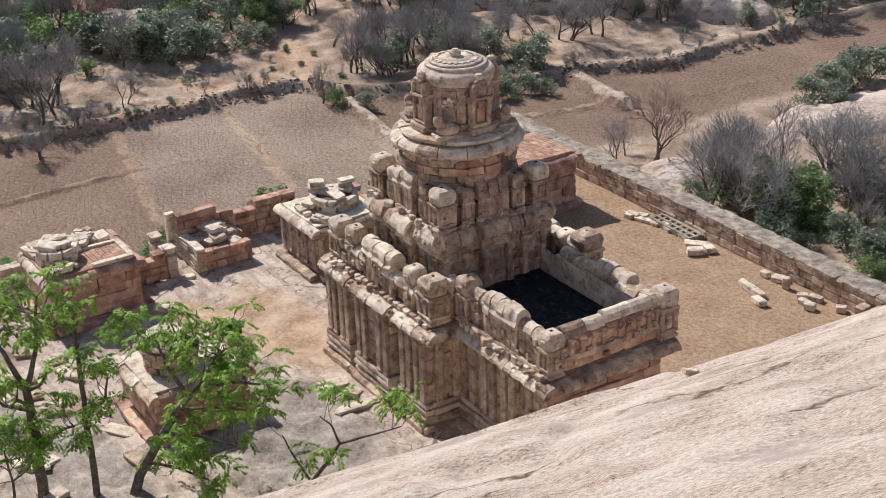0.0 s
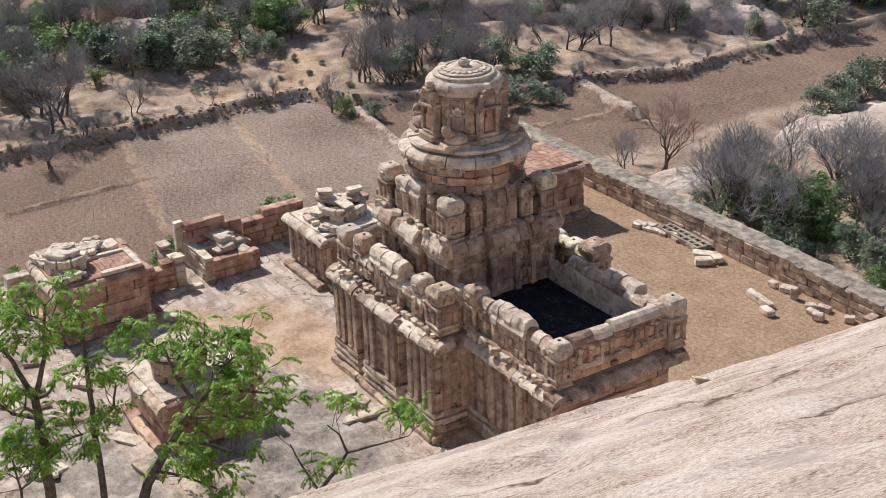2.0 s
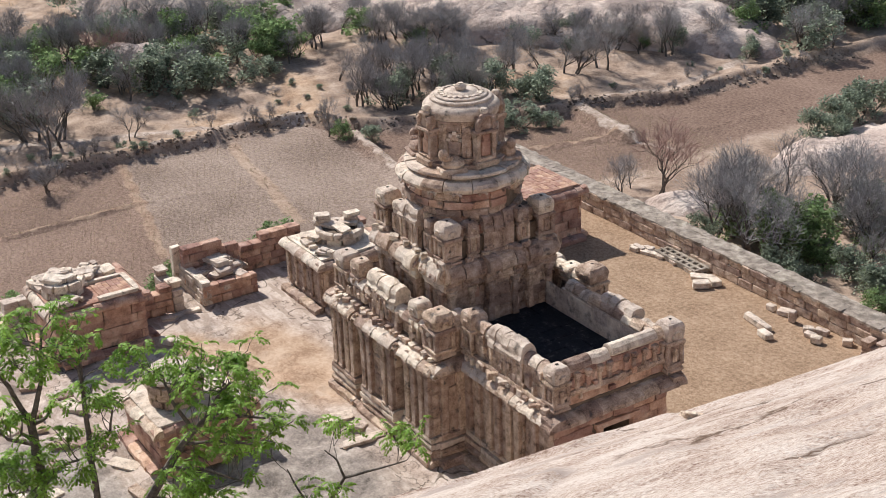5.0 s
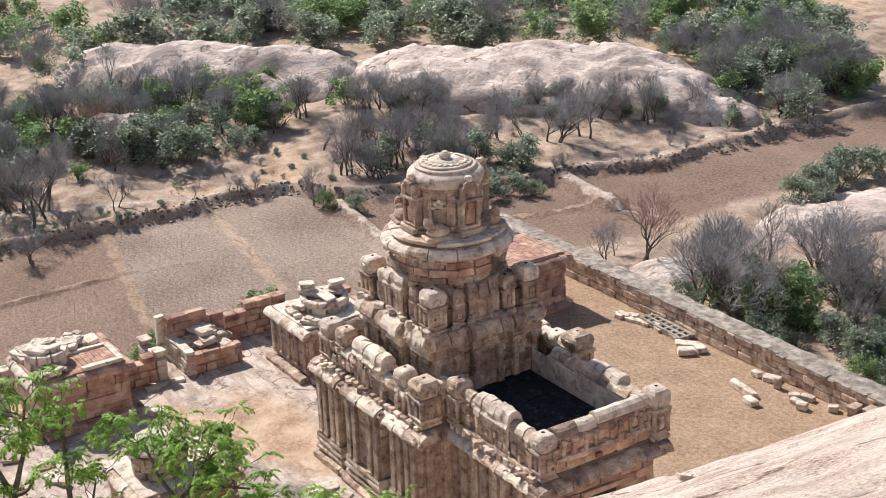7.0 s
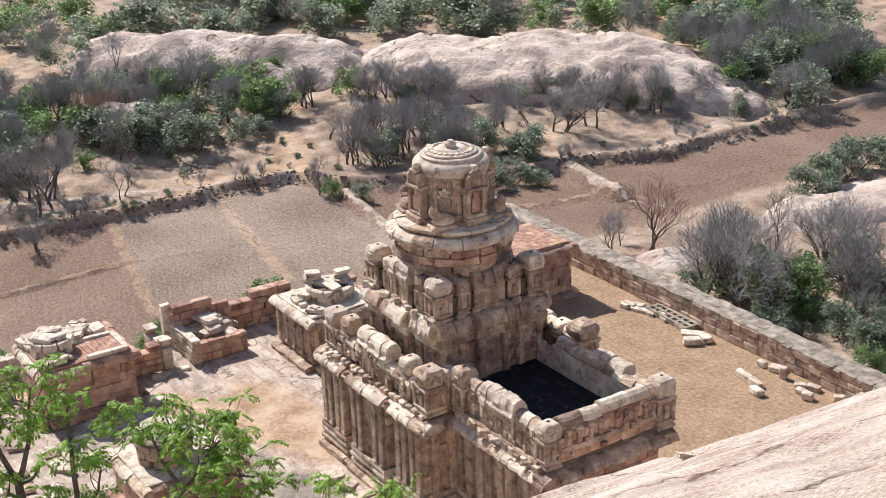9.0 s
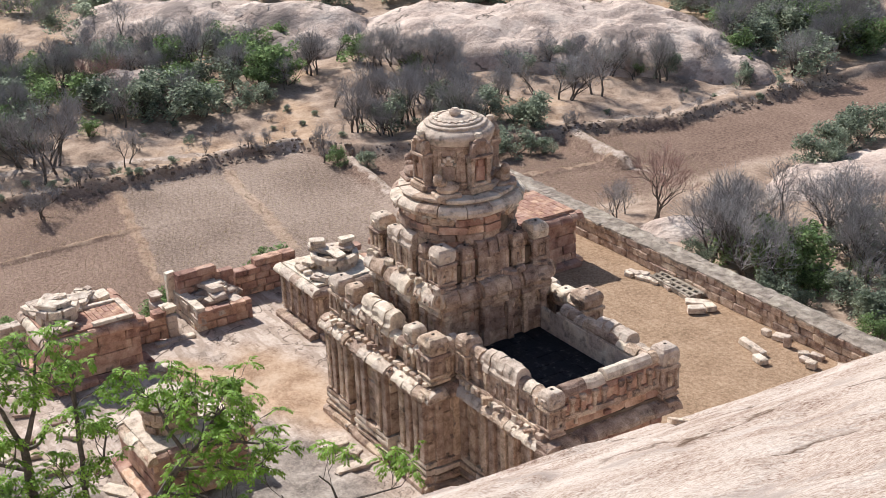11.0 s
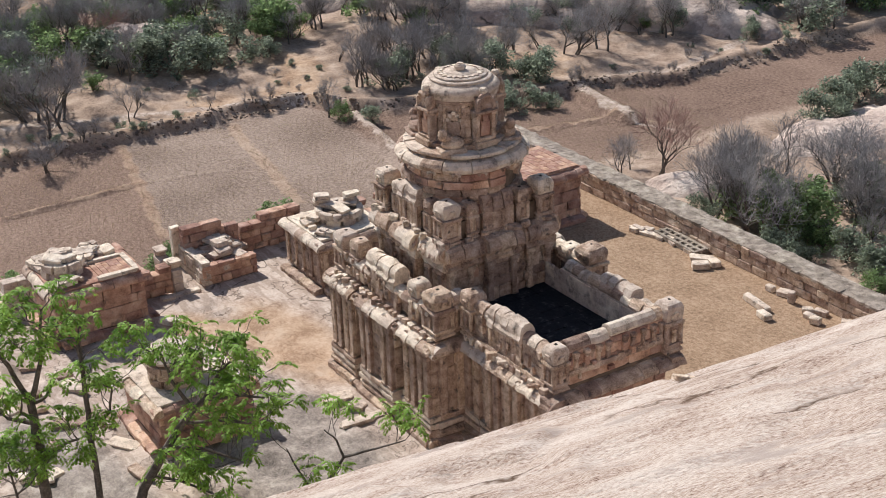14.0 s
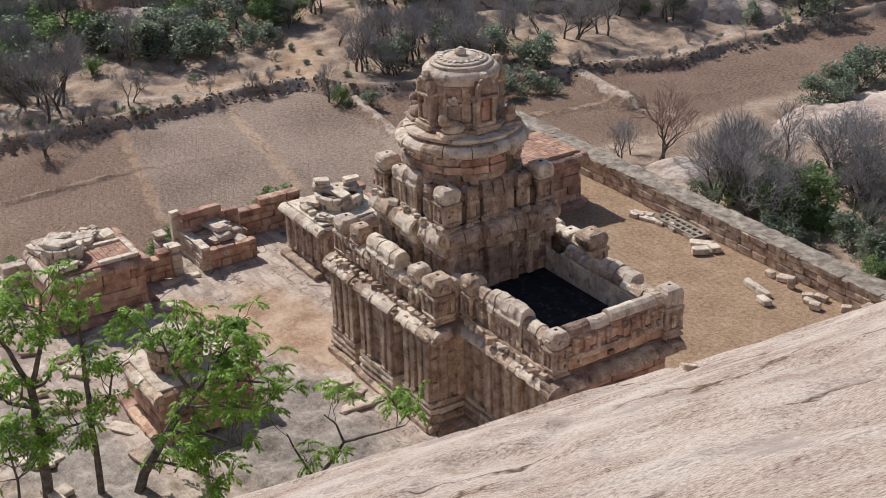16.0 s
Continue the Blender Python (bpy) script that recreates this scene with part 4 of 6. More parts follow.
drum = Geo()
drum.lathe([(2.0, 7.4), (1.98, 7.6), (1.98, 9.2), (1.9, 9.4)], 40, 0.05)
drum = part("round_storey", drum.out(), MORTAR, temple)
for row, h in enumerate((0.3, 0.34, 0.3, 0.28, 0.3, 0.28)):
    z = 7.5 + sum((0.3, 0.34, 0.3, 0.28, 0.3, 0.28)[:row])
    n = rng.choice((17, 19, 22))
    a = rng.uniform(0, 1)
    while a < 2 * math.pi + 0.2:
        w = 2 * math.pi / n * rng.uniform(0.7, 1.4)
        r = 1.97 + rng.uniform(-0.03, 0.07) + (0.06 if row in (1, 4) else 0)
        block(drum, (r * math.cos(a + w / 2), r * math.sin(a + w / 2), z + h / 2), (0.3, w * r * 0.985, h - 0.012), TEMPLE if rng.random() < 0.6 else RED, math.degrees(a + w / 2), rng.uniform(-1.2, 1.2))
        a += w


def ring_stones(name, parent, prof, n, material, rough=0.035, label="", a0=0.0):
    """A moulded ring laid of single curved stones with uneven joints."""
    e = new(name)
    e.parent = parent
    if label:
        tagged(e, label)
    cuts = [a0 + 2 * math.pi * (i + rng.uniform(-0.18, 0.18)) / n for i in range(n)]
    for i in range(n):
        b0, b1 = cuts[i], cuts[(i + 1) % n] + (2 * math.pi if i == n - 1 else 0)
        lift, push = rng.uniform(-0.03, 0.03), rng.uniform(-0.035, 0.035)
        m = max(3, int((b1 - b0) * 6))
        vs, fs, k = [], [], len(prof)
        for j in range(m + 1):
            a = b0 + 0.006 + (b1 - b0 - 0.012) * j / m
            for r, z in prof:
                d = rough * noise.noise((math.cos(a) * r * 2.4 + i, math.sin(a) * r * 2.4, z * 4))
                vs.append(((r + push + d) * math.cos(a), (r + push + d) * math.sin(a), z + lift + d * 0.6))
        for j in range(m):
            for q in range(k):
                w = (q + 1) % k
                fs.append((j * k + q, (j + 1) * k + q, (j + 1) * k + w, j * k + w))
        fs.append(list(range(k)))
        fs.append([m * k + q for q in range(k)][::-1])
        part("ring_stone", (vs, fs), TEMPLE if rng.random() < 0.25 else material, e)
    return e


ring_stones("round_cornice", temple, [(1.8, 9.2), (2.06, 9.2), (2.1, 9.3), (2.3, 9.36), (2.42, 9.46), (2.46, 9.58), (2.40, 9.70), (2.26, 9.80), (1.8, 9.86)], 15, PALE, 0.05)
ring_stones("round_ledge", temple, [(1.5, 9.80), (2.0, 9.80), (2.02, 9.88), (2.16, 9.9), (2.2, 9.96), (2.16, 10.03), (1.5, 10.06)], 12, PALE, 0.05, a0=0.2)
ring_stones("round_step", temple, [(1.2, 10.02), (1.66, 10.02), (1.68, 10.2), (1.2, 10.22)], 9, PALE, 0.05, a0=0.1)
ring_stones("round_step", temple, [(1.0, 10.18), (1.42, 10.18), (1.46, 10.38), (1.0, 10.4)], 8, TEMPLE, 0.04, a0=0.5)
core("ledge_filling", -1.3, 1.3, -1.3, 1.3, 9.2, 10.1)
for i in range(16):
    a = 2 * math.pi * (i + 0.3) / 16
    arch_bump(temple, 2.36 * math.cos(a), 2.36 * math.sin(a), 9.36, (-math.sin(a), math.cos(a)), 0.85, PALE if i % 3 else TEMPLE)
neck = Geo()
neck.lathe([(1.2, 10.2), (1.16, 10.4), (1.16, 11.5), (1.2, 11.8)], 32, 0.04, seed=7)
neck = part("tower_neck", neck.out(), MORTAR, temple)
for row in range(4):
    n = 11
    for i in range(n):
        a = 2 * math.pi * (i + 0.5 * (row % 2)) / n
        block(neck, (1.14 * math.cos(a), 1.14 * math.sin(a), 10.52 + row * 0.32), (0.24, 0.65, 0.312), TEMPLE, math.degrees(a), rng.uniform(-1.5, 1.5))
# worn half-figures of arches between the niches
for q in range(4):
    a = math.pi / 4 + math.pi / 2 * q
    for da, w, h, z in ((-0.26, 0.14, 1.1, 10.95), (0.26, 0.14, 1.1, 10.95), (0.0, 0.4, 0.5, 10.75), (0.0, 0.3, 0.3, 11.2)):
        block(neck, (1.25 * math.cos(a + da), 1.25 * math.sin(a + da), z), (0.16, w, h), TEMPLE, math.degrees(a + da), rng.uniform(-2, 2), "worn_carving")
    for da in (-0.16, -0.1, 0.0, 0.1, 0.16):
        block(neck, (1.3 * math.cos(a + da), 1.3 * math.sin(a + da), 11.32 - 4.5 * da * da * 2.2), (0.12, 0.13, 0.12), PALE, math.degrees(a + da), rng.uniform(-8, 8), "worn_carving")
ring_stones("neck_cornice", temple, [(1.0, 11.60), (1.26, 11.60), (1.34, 11.66), (1.34, 11.74), (1.0, 11.76)], 10, TEMPLE, 0.03)
dome = Geo()
dome.lathe([(1.1, 11.72), (1.34, 11.74), (1.37, 11.82), (1.38, 11.92), (1.42, 11.96), (1.41, 12.05), (1.35, 12.14), (1.24, 12.22), (1.12, 12.26), (1.12, 12.29), (1.15, 12.31), (1.12, 12.35), (1.02, 12.37), (0.96, 12.36), (0.96, 12.39), (0.99, 12.41), (0.95, 12.45), (0.82, 12.46), (0.6, 12.48), (0.58, 12.51), (0.2, 12.53)], 64, 0.018, seed=11)
dome = part("tower_dome", dome.out(), PALE, temple, "pale round stone dome with ringed lotus top", True)
for i in range(22):
    a = 2 * math.pi * i / 22
    block(dome, (0.74 * math.cos(a), 0.74 * math.sin(a), 12.48), (0.16, 0.17, 0.06), PALE, math.degrees(a) + 45, 6, "lotus_petal")
finial = Geo()
finial.lathe([(0.2, 12.46), (0.12, 12.5), (0.16, 12.54), (0.22, 12.6), (0.22, 12.68), (0.16, 12.75), (0.1, 12.76), (0.1, 12.8), (0.03, 12.81)], 18, 0.03)
part("finial", finial.out(), PALE, temple, "round stone pot finial")


def neck_niche(a):
    """A niche that stands out from the neck: pillars, a worn figure slab, a tall horseshoe gable with a knob."""
    e = new("neck_niche")
    e.parent = temple
    e.matrix_basis = pose(1.36 * math.cos(a), 1.36 * math.sin(a), 10.06, 0, 0, math.degrees(a) + 90) @ Matrix.Diagonal((1.0, 1.1, 1.0, 1))
    g = Geo()
    g.box(-0.46, 0.46, -0.34, 0.1, 0.0, 0.24)
    g.box(-0.40, 0.40, -0.26, 0.1, 0.2, 0.36)
    part("foot", g.out(), TEMPLE, e)
    g = Geo()
    g.box(-0.34, 0.34, -0.10, 0.1, 0.3, 1.4)
    g.box(-0.17, 0.2, -0.2, 0.0, 0.4, 0.95)
    g.box(-0.1, 0.13, -0.2, 0.0, 0.92, 1.2)
    part("panel", g.out(), RED, e)
    for q in (-1, 1):
        g = Geo()
        g.box(q * 0.33 - 0.08, q * 0.33 + 0.08, -0.25, 0.05, 0.3, 1.2)
        g.box(q * 0.35 - 0.11, q * 0.35 + 0.11, -0.29, 0.05, 1.16, 1.3)
        part("pillar", g.out(), TEMPLE, e)
    g = Geo()
    g.box(-0.46, 0.46, -0.32, 0.1, 1.26, 1.38)
    g.tube([(0.34 * math.cos(math.pi * (i - 1) / 9), -0.2, 1.52 + 0.4 * math.sin(math.pi * (i - 1) / 9)) for i in range(12)], [0.1 + 0.02 * (i % 2) for i in range(12)], 6)
    g.box(-0.3, 0.3, -0.2, 0.1, 1.36, 1.84)
    part("gable", g.out(), TEMPLE, e)
    g = Geo()
    g.box(-0.1, 0.1, -0.24, 0.02, 1.84, 1.98)
    g.lathe([(0.06, 1.94), (0.13, 2.0), (0.15, 2.08), (0.12, 2.17), (0.03, 2.2)], 10, 0.03, Matrix.Translation((0, -0.12, 0)))
    part("gable_knob", g.out(), PALE, e)


for i in range(8):
    a = math.pi / 8 + math.pi / 4 * i
    block(neck, (1.24 * math.cos(a), 1.24 * math.sin(a), 10.95), (0.16, 0.2, 1.2), TEMPLE, math.degrees(a), 0.5, "neck_pilaster")
for q in range(4):
    neck_niche(math.pi / 2 * q)


def bull(a, r, s=1.0):
    """A seated bull carved in stone, weathered to a plain shape."""
    g = Geo()
    ball = [(0.02, -1), (0.5, -0.85), (0.85, -0.5), (1, 0), (0.85, 0.5), (0.5, 0.85), (0.02, 1)]

    def lump(c, sx, sy, sz):
        g.lathe(ball, 10, 0.06, Matrix.Translation(c) @ Matrix.Diagonal((sx, sy, sz, 1)), seed=c[0] * 5)
    g.box(-0.36, 0.40, -0.26, 0.26, 0.0, 0.16)
    lump((-0.02, 0, 0.30), 0.36, 0.24, 0.22)
    lump((0.14, 0, 0.50), 0.17, 0.16, 0.14)
    lump((0.27, 0, 0.62), 0.15, 0.14, 0.20)
    ob = part("bull_statue", g.out(), TEMPLE, temple, "weathered seated stone bull")
    ob.matrix_basis = pose(r * math.cos(a), r * math.sin(a), 10.0, 0, 0, math.degrees(a) - 60) @ Matrix.Diagonal((s * 1.15, s * 1.2, s, 1))


for q in range(4):
    bull(math.pi / 4 + math.pi / 2 * q, 1.7, 1.1)
for i in range(16):
    a = rng.uniform(0, 6.283)
    block(neck, (1.2 * math.cos(a), 1.2 * math.sin(a), rng.uniform(10.5, 11.4)), (0.16, rng.uniform(0.1, 0.25), rng.uniform(0.15, 0.4)), TEMPLE, math.degrees(a), rng.uniform(-4, 4), "worn_carving")
# broken stones along the ledges and cornices
for i in range(5):
    block(temple, (rng.uniform(-3.7, 3.9), -W_VIM - rng.uniform(0.12, 0.4), 4.2 + rng.uniform(0, 0.06)), (rng.uniform(0.14, 0.45), rng.uniform(0.14, 0.3), rng.uniform(0.1, 0.22)), PALE if i % 3 else TEMPLE, rng.uniform(0, 90), rng.uniform(-10, 10), "loose_stone")
for i in range(4):
    block(temple, (rng.uniform(4.2, 8.9), -W_MAN - rng.uniform(0.1, 0.35), 4.2 + rng.uniform(0, 0.08)), (rng.uniform(0.14, 0.5), rng.uniform(0.14, 0.3), rng.uniform(0.1, 0.25)), PALE if i % 3 else TEMPLE, rng.uniform(0, 90), rng.uniform(-10, 10), "loose_stone")
for i in range(34):
    u, s = rng.uniform(-2.5, 2.5), rng.random()
    x, y = (u, -W_T - rng.uniform(0.02, 0.25)) if s < 0.5 else (W_T + rng.uniform(0.0, 0.22), u)
    # chips mostly paler on -y, darker on +x: lit and shaded sides by colour
    block(temple, (x, y, 7.02 + rng.uniform(0, 0.08)), (rng.uniform(0.12, 0.4), rng.uniform(0.12, 0.3), rng.uniform(0.1, 0.28)), PALE if s < 0.4 else TEMPLE, rng.uniform(0, 90), rng.uniform(-12, 12), "loose_stone")
# worn carvings that stand out from the faces of the tower
for i in range(70):
    u, z, s = rng.uniform(-2.1, 2.1), rng.choice((4.9, 5.5, 6.1, 7.3, 7.6)) + rng.uniform(-0.2, 0.2), rng.random()
    x, y = (u, -W_T - 0.03) if s < 0.45 else (W_T + 0.03, u)
    if z > 7.1:
        x, y = (u * 0.8, -1.95) if s < 0.45 else (2.0, u * 0.8)
    w, d = rng.uniform(0.1, 0.32), rng.uniform(0.12, 0.26)
    block(temple, (x, y, z), (w if s < 0.45 else d, d if s < 0.45 else w, rng.uniform(0.15, 0.5)), TEMPLE if rng.random() < 0.8 else RED, rng.uniform(-6, 6), rng.uniform(-4, 4), "worn_carving")
for i in range(12):
    y, z = rng.uniform(-2.2, 2.3), rng.choice((4.45, 4.8, 5.1)) + rng.uniform(-0.1, 0.15)
    block(temple, (X_FRONT + 0.05, y, z), (0.16, rng.uniform(0.1, 0.3), rng.uniform(0.12, 0.35)), RED if i % 2 else TEMPLE, rng.uniform(-5, 5), rng.uniform(-4, 4), "worn_carving")
for i in range(46):
    x, z = rng.uniform(-3.2, 3.2), rng.uniform(4.4, 5.2)
    block(temple, (x, -W_VIM + 0.02, z), (rng.uniform(0.1, 0.3), rng.uniform(0.16, 0.3), rng.uniform(0.15, 0.5)), TEMPLE, rng.uniform(-6, 6), rng.uniform(-4, 4), "worn_carving")
for i in range(22):
    x, z = rng.uniform(4.3, 8.6), rng.uniform(4.4, 5.3)
    block(temple, (x, -W_MAN - 0.02, z), (rng.uniform(0.1, 0.3), rng.uniform(0.12, 0.26), rng.uniform(0.12, 0.45)), TEMPLE, rng.uniform(-6, 6), rng.uniform(-4, 4), "worn_carving")


# ---- loose stones ----
def loose(cx, cy, sx, sy, sz, rz, label="loose weathered building stone lying on the soil", m=PALE):
    ob = new("fallen_stone", block_mesh(m, rng.randrange(12)))
    ob.matrix_basis = pose(cx, cy, land_height(cx, cy) + sz * 0.45, rng.uniform(-2, 2), rng.uniform(-2, 2), rz) @ Matrix.Diagonal((sx * 0.85, sy * 0.85, sz * 0.85, 1))
    tagged(ob, label, "stone", "fallen stones in the court")



# ---- smaller shrines ----
def shrine(name, label, x0, x1, y0, y1, h, material, roof=None, rz=0.0):
    """A small square shrine: base course, block walls, cornice, uneven roof slabs."""
    cx, cy = (x0 + x1) / 2, (y0 + y1) / 2
    e = thing(name, label, "shrine", "small shrines round the temple", (cx, cy, 0), rz)
    a, b = (x1 - x0) / 2, (y1 - y0) / 2
    body = core("wall", -a + 0.12, a - 0.12, -b + 0.12, b - 0.12, 0, h - 0.1, MORTAR, e)
    for (x, y), d, n in (((-a, -b), (1, 0), 2 * a), ((a, -b), (0, 1), 2 * b), ((a, b), (-1, 0), 2 * a)):
        out = Vector((d[1], -d[0], 0))
        moulding(body, Vector((x, y, 0)) + out * 0.12, d, n, FOOT, "foot", material, 0.9)
        masonry(body, (x, y, 0.25), d, n, h - 0.6, material, 0.46, 1.15, 0.2, 0.018)
        # -y cornice paler: the sunlit side is worked into its colour
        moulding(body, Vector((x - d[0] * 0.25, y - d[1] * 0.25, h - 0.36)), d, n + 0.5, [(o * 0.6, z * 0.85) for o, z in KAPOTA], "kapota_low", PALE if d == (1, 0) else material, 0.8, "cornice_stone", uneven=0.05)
    top = part("roof", _slab(a - 0.05, b - 0.05, h - 0.12, h), roof or PALE, e)
    return e, a, b


def _slab(a, b, z0, z1):
    g = Geo()
    g.box(-a, a, -b, b, z0, z1)
    return g.out()


def rubble(parent, cx, cy, rx, ry, z, n, material, lo=0.25, hi=0.7, pile=0.35):
    for i in range(n):
        u, v = rng.uniform(-1, 1), rng.uniform(-1, 1)
        s = rng.uniform(lo, hi)
        t = rng.uniform(0.14, 0.24)
        block(parent, (cx + u * rx, cy + v * ry, z + t / 2 + pile * rng.random() * (1 - 0.5 * (u * u + v * v))), (s, s * rng.uniform(0.5, 0.9), t), material, rng.uniform(0, 90), rng.uniform(-9, 9), "fallen_stone")


def ring_drum(parent, cx, cy, z, r, courses, n, h, material, gap=0.0):
    """A low round wall of cut blocks with a worn lip."""
    base = new("drum")
    base.parent = parent
    g = Geo()
    g.lathe([(r * 0.86, z), (r * 0.86, z + courses * h * 0.92), (r * 0.4, z + courses * h * 0.96)], 16, 0.03, Matrix.Translation((cx, cy, 0)))
    part("drum_filling", g.out(), MORTAR, base)
    for k in range(courses):
        q = r * (1.0 if k < courses - 1 else 1.1)
        for i in range(n):
            if rng.random() < gap and k:
                continue
            a = 2 * math.pi * (i + 0.5 * (k % 2)) / n
            block(base, (cx + q * math.cos(a), cy + q * math.sin(a), z + h * (k + 0.5)), (0.3, 2 * q * math.sin(math.pi / n) * 0.98, h * 0.97), material, math.degrees(a), rng.uniform(-1.5, 1.5))


# beside the sanctum, with an eight-sided drum
e, a, b = shrine("small_shrine", "small sandstone shrine with a ruined eight-sided drum on its roof", -13.0, -9.6, -1.3, 2.1, 2.55, TEMPLE)
ring_drum(e, -0.1, 0.25, 2.52, 0.85, 2, 8, 0.3, PALE)
for x, y, z in ((-0.7, -0.3, 3.12), (-0.2, 0.9, 3.12), (-0.72, -0.3, 3.3), (-0.22, 0.92, 3.3), (-0.7, -0.28, 3.48), (-0.15, 0.95, 3.48)):
    block(e, (x, y, z + 0.09), (0.75 * rng.uniform(0.7, 1.1), 0.55 * rng.uniform(0.8, 1.1), 0.17), PALE, rng.uniform(0, 90), rng.uniform(-3, 3), "drum_slab")
for u in (0.2, 0.95, 1.7, 2.45, 3.2):
    pilaster(e, (-a, -b), (1, 0), u, 0.5, 2.2, 0.24, 0.1)
    pilaster(e, (a, -b), (0, 1), u, 0.5, 2.2, 0.24, 0.1)
rubble(e, 0.3, -0.9, 1.2, 0.5, 2.52, 8, PALE)
rubble(e, -0.1, 0.25, 0.5, 0.5, 3.1, 4, PALE, 0.5, 0.9, 0.1)
rubble(e, -0.2, 1.1, 1.2, 0.4, 2.52, 7, PALE)

# roofless shrine with fallen slabs
e = thing("ruined_shrine", "roofless sandstone shrine filled with fallen slabs", "shrine", "small shrines round the temple", (-14.8, -4.0, 0))
# -y wall paler than the other two; its sunlight is in the colour
for n, (o, d, w, h) in enumerate((((-1.4, -1.4, 0), (1, 0), 2.8, 1.15), ((1.4, -1.4, 0), (0, 1), 2.7, 0.95), ((-1.05, 1.4, 0), (0, -1), 2.8, 2.1))):
    wall = new("wall")
    wall.parent = e
    masonry(wall, o, d, w, h, (PALE, RED, RED)[n], 0.34, 0.75, 0.42, 0.05, uneven_top=0.35)
heap = Geo()
heap.lathe([(1.25, 0.2), (1.2, 0.55), (1.0, 0.85), (0.7, 1.1), (0.3, 1.25), (0.05, 1.28)], 18, 0.3, Matrix.Translation((-0.15, 0.1, 0)), seed=4)
part("earth_fill", heap.out(), TEMPLE, e)
for i in range(34):
    q, w = rng.random() ** 0.7, rng.uniform(0, 6.283)
    sx, sz = rng.uniform(0.45, 1.15), rng.uniform(0.16, 0.26)
    block(e, (-0.15 + 1.1 * q * math.cos(w), 0.1 + 1.1 * q * math.sin(w), 1.32 - 0.75 * q * q + rng.uniform(-0.06, 0.1)), (sx, sx * rng.uniform(0.4, 0.7), sz), PALE if i % 4 else TEMPLE, rng.choice((0, 90)) + rng.uniform(-22, 22), rng.uniform(-7, 7), "fallen_slab")
core("floor_slab", -1.3, 1.3, -1.3, 1.3, 0, 0.25, MORTAR, e)
post = Geo()
post.box(-1.62, -1.3, -1.65, -1.2, 0, 2.0)
part("gate_post", post.out(), PALE, e)

# shrine with a brick-paved roof and two broken drums
e, a, b = shrine("small_shrine", "red-brown masonry shrine with brick-paved roof and broken drums", -15.1, -11.7, -12.6, -8.7, 2.45, RED, BRICK)
ring_drum(e, -0.1, -0.95, 2.45, 0.72, 2, 9, 0.34, PALE, 0.2)
rubble(e, -0.1, -0.95, 0.45, 0.45, 3.1, 6, PALE, 0.5, 0.9, 0.15)
rubble(e, -0.75, -0.3, 0.35, 0.5, 2.45, 8, PALE, 0.4, 0.9, 0.25)
rubble(e, -1.2, -1.2, 0.5, 0.6, 2.45, 16, PALE, 0.3, 0.9, 0.3)
rubble(e, -1.3, 0.8, 0.4, 1.0, 2.45, 18, PALE, 0.3, 0.8, 0.28)
rubble(e, 1.3, -1.0, 0.3, 0.8, 2.45, 5, PALE)
for i in range(6):
    for j in range(6):
        block(e, (0.0 + 0.24 * i, 0.3 + 0.24 * j, 2.47), (0.23, 0.23, 0.06), BRICK, 0, rng.uniform(-1, 1), "paving_brick")
for x, y, w, d in ((0.6, 1.72, 1.7, 0.24), (1.55, 0.9, 0.26, 1.7), (-0.25, 0.95, 0.22, 1.5)):
    block(e, (x, y, 2.52), (w, d, 0.16), PALE, 0, rng.uniform(-1, 1), "rim_slab")
porch = thing("shrine_porch", "low broken porch wall of red-brown stone", "wall", "", (-14.6, -7.6, 0))
wall = new("wall")
wall.parent = porch
masonry(wall, (0.9, -0.9, 0), (0, 1), 1.8, 1.3, RED, 0.34, 0.7, 0.6, 0.04, uneven_top=0.3)
# porch's -y wall in pale stone, its bright lit side put in by colour
masonry(wall, (-1.2, 0.85, 0), (1, 0), 2.2, 1.5, PALE, 0.34, 0.7, 0.5, 0.04, uneven_top=0.3)

threshold = thing("stone_threshold", "row of pale threshold slabs across a gap in the enclosure", "threshold", "", (-13.25, -6.6, 0))
for i in range(3):
    block(threshold, (rng.uniform(-0.04, 0.04), -0.62 + 0.63 * i, 0.05), (0.34, 0.62, 0.14), PALE, rng.uniform(-3, 3), 0.5, "threshold_slab")

# shrine under the trees, with a round cap
e, a, b = shrine("small_shrine", "shaded sandstone shrine with a round capped drum under trees", -4.9, -1.5, -12.3, -8.6, 1.95, RED)
ring_drum(e, 0.0, -0.4, 1.95, 0.85, 3, 11, 0.3, TEMPLE)
g = Geo()
g.lathe([(0.8, 2.85), (1.05, 2.95), (1.08, 3.05), (0.9, 3.2), (0.5, 3.3), (0.1, 3.33)], 20, 0.05, Matrix.Translation((0, -0.4, 0)), seed=2)
part("cap", g.out(), PALE, e)
rubble(e, 1.1, 1.1, 0.4, 0.5, 1.95, 5, PALE)

# hall at the back with a tiled roof
e, a, b = shrine("small_shrine", "sandstone shrine with red brick roof near the boundary wall", -12.9, -9.5, 9.6, 13.0, 2.8, RED, BRICK)
for i in range(9):
    for j in range(9):
        block(e, (-1.45 + 0.36 * i, -1.42 + 0.355 * j, 2.82), (0.35, 0.34, 0.07), BRICK, 0, rng.uniform(-1, 1), "roof_brick")

for i in range(16):
    loose(rng.uniform(-16.4, -15.6), rng.uniform(-14.5, -6.5), rng.uniform(0.4, 1.0), rng.uniform(0.3, 0.6), rng.uniform(0.15, 0.3), rng.uniform(0, 90), "tumbled slab beside the ruined enclosure wall", PALE if i % 2 else RED)

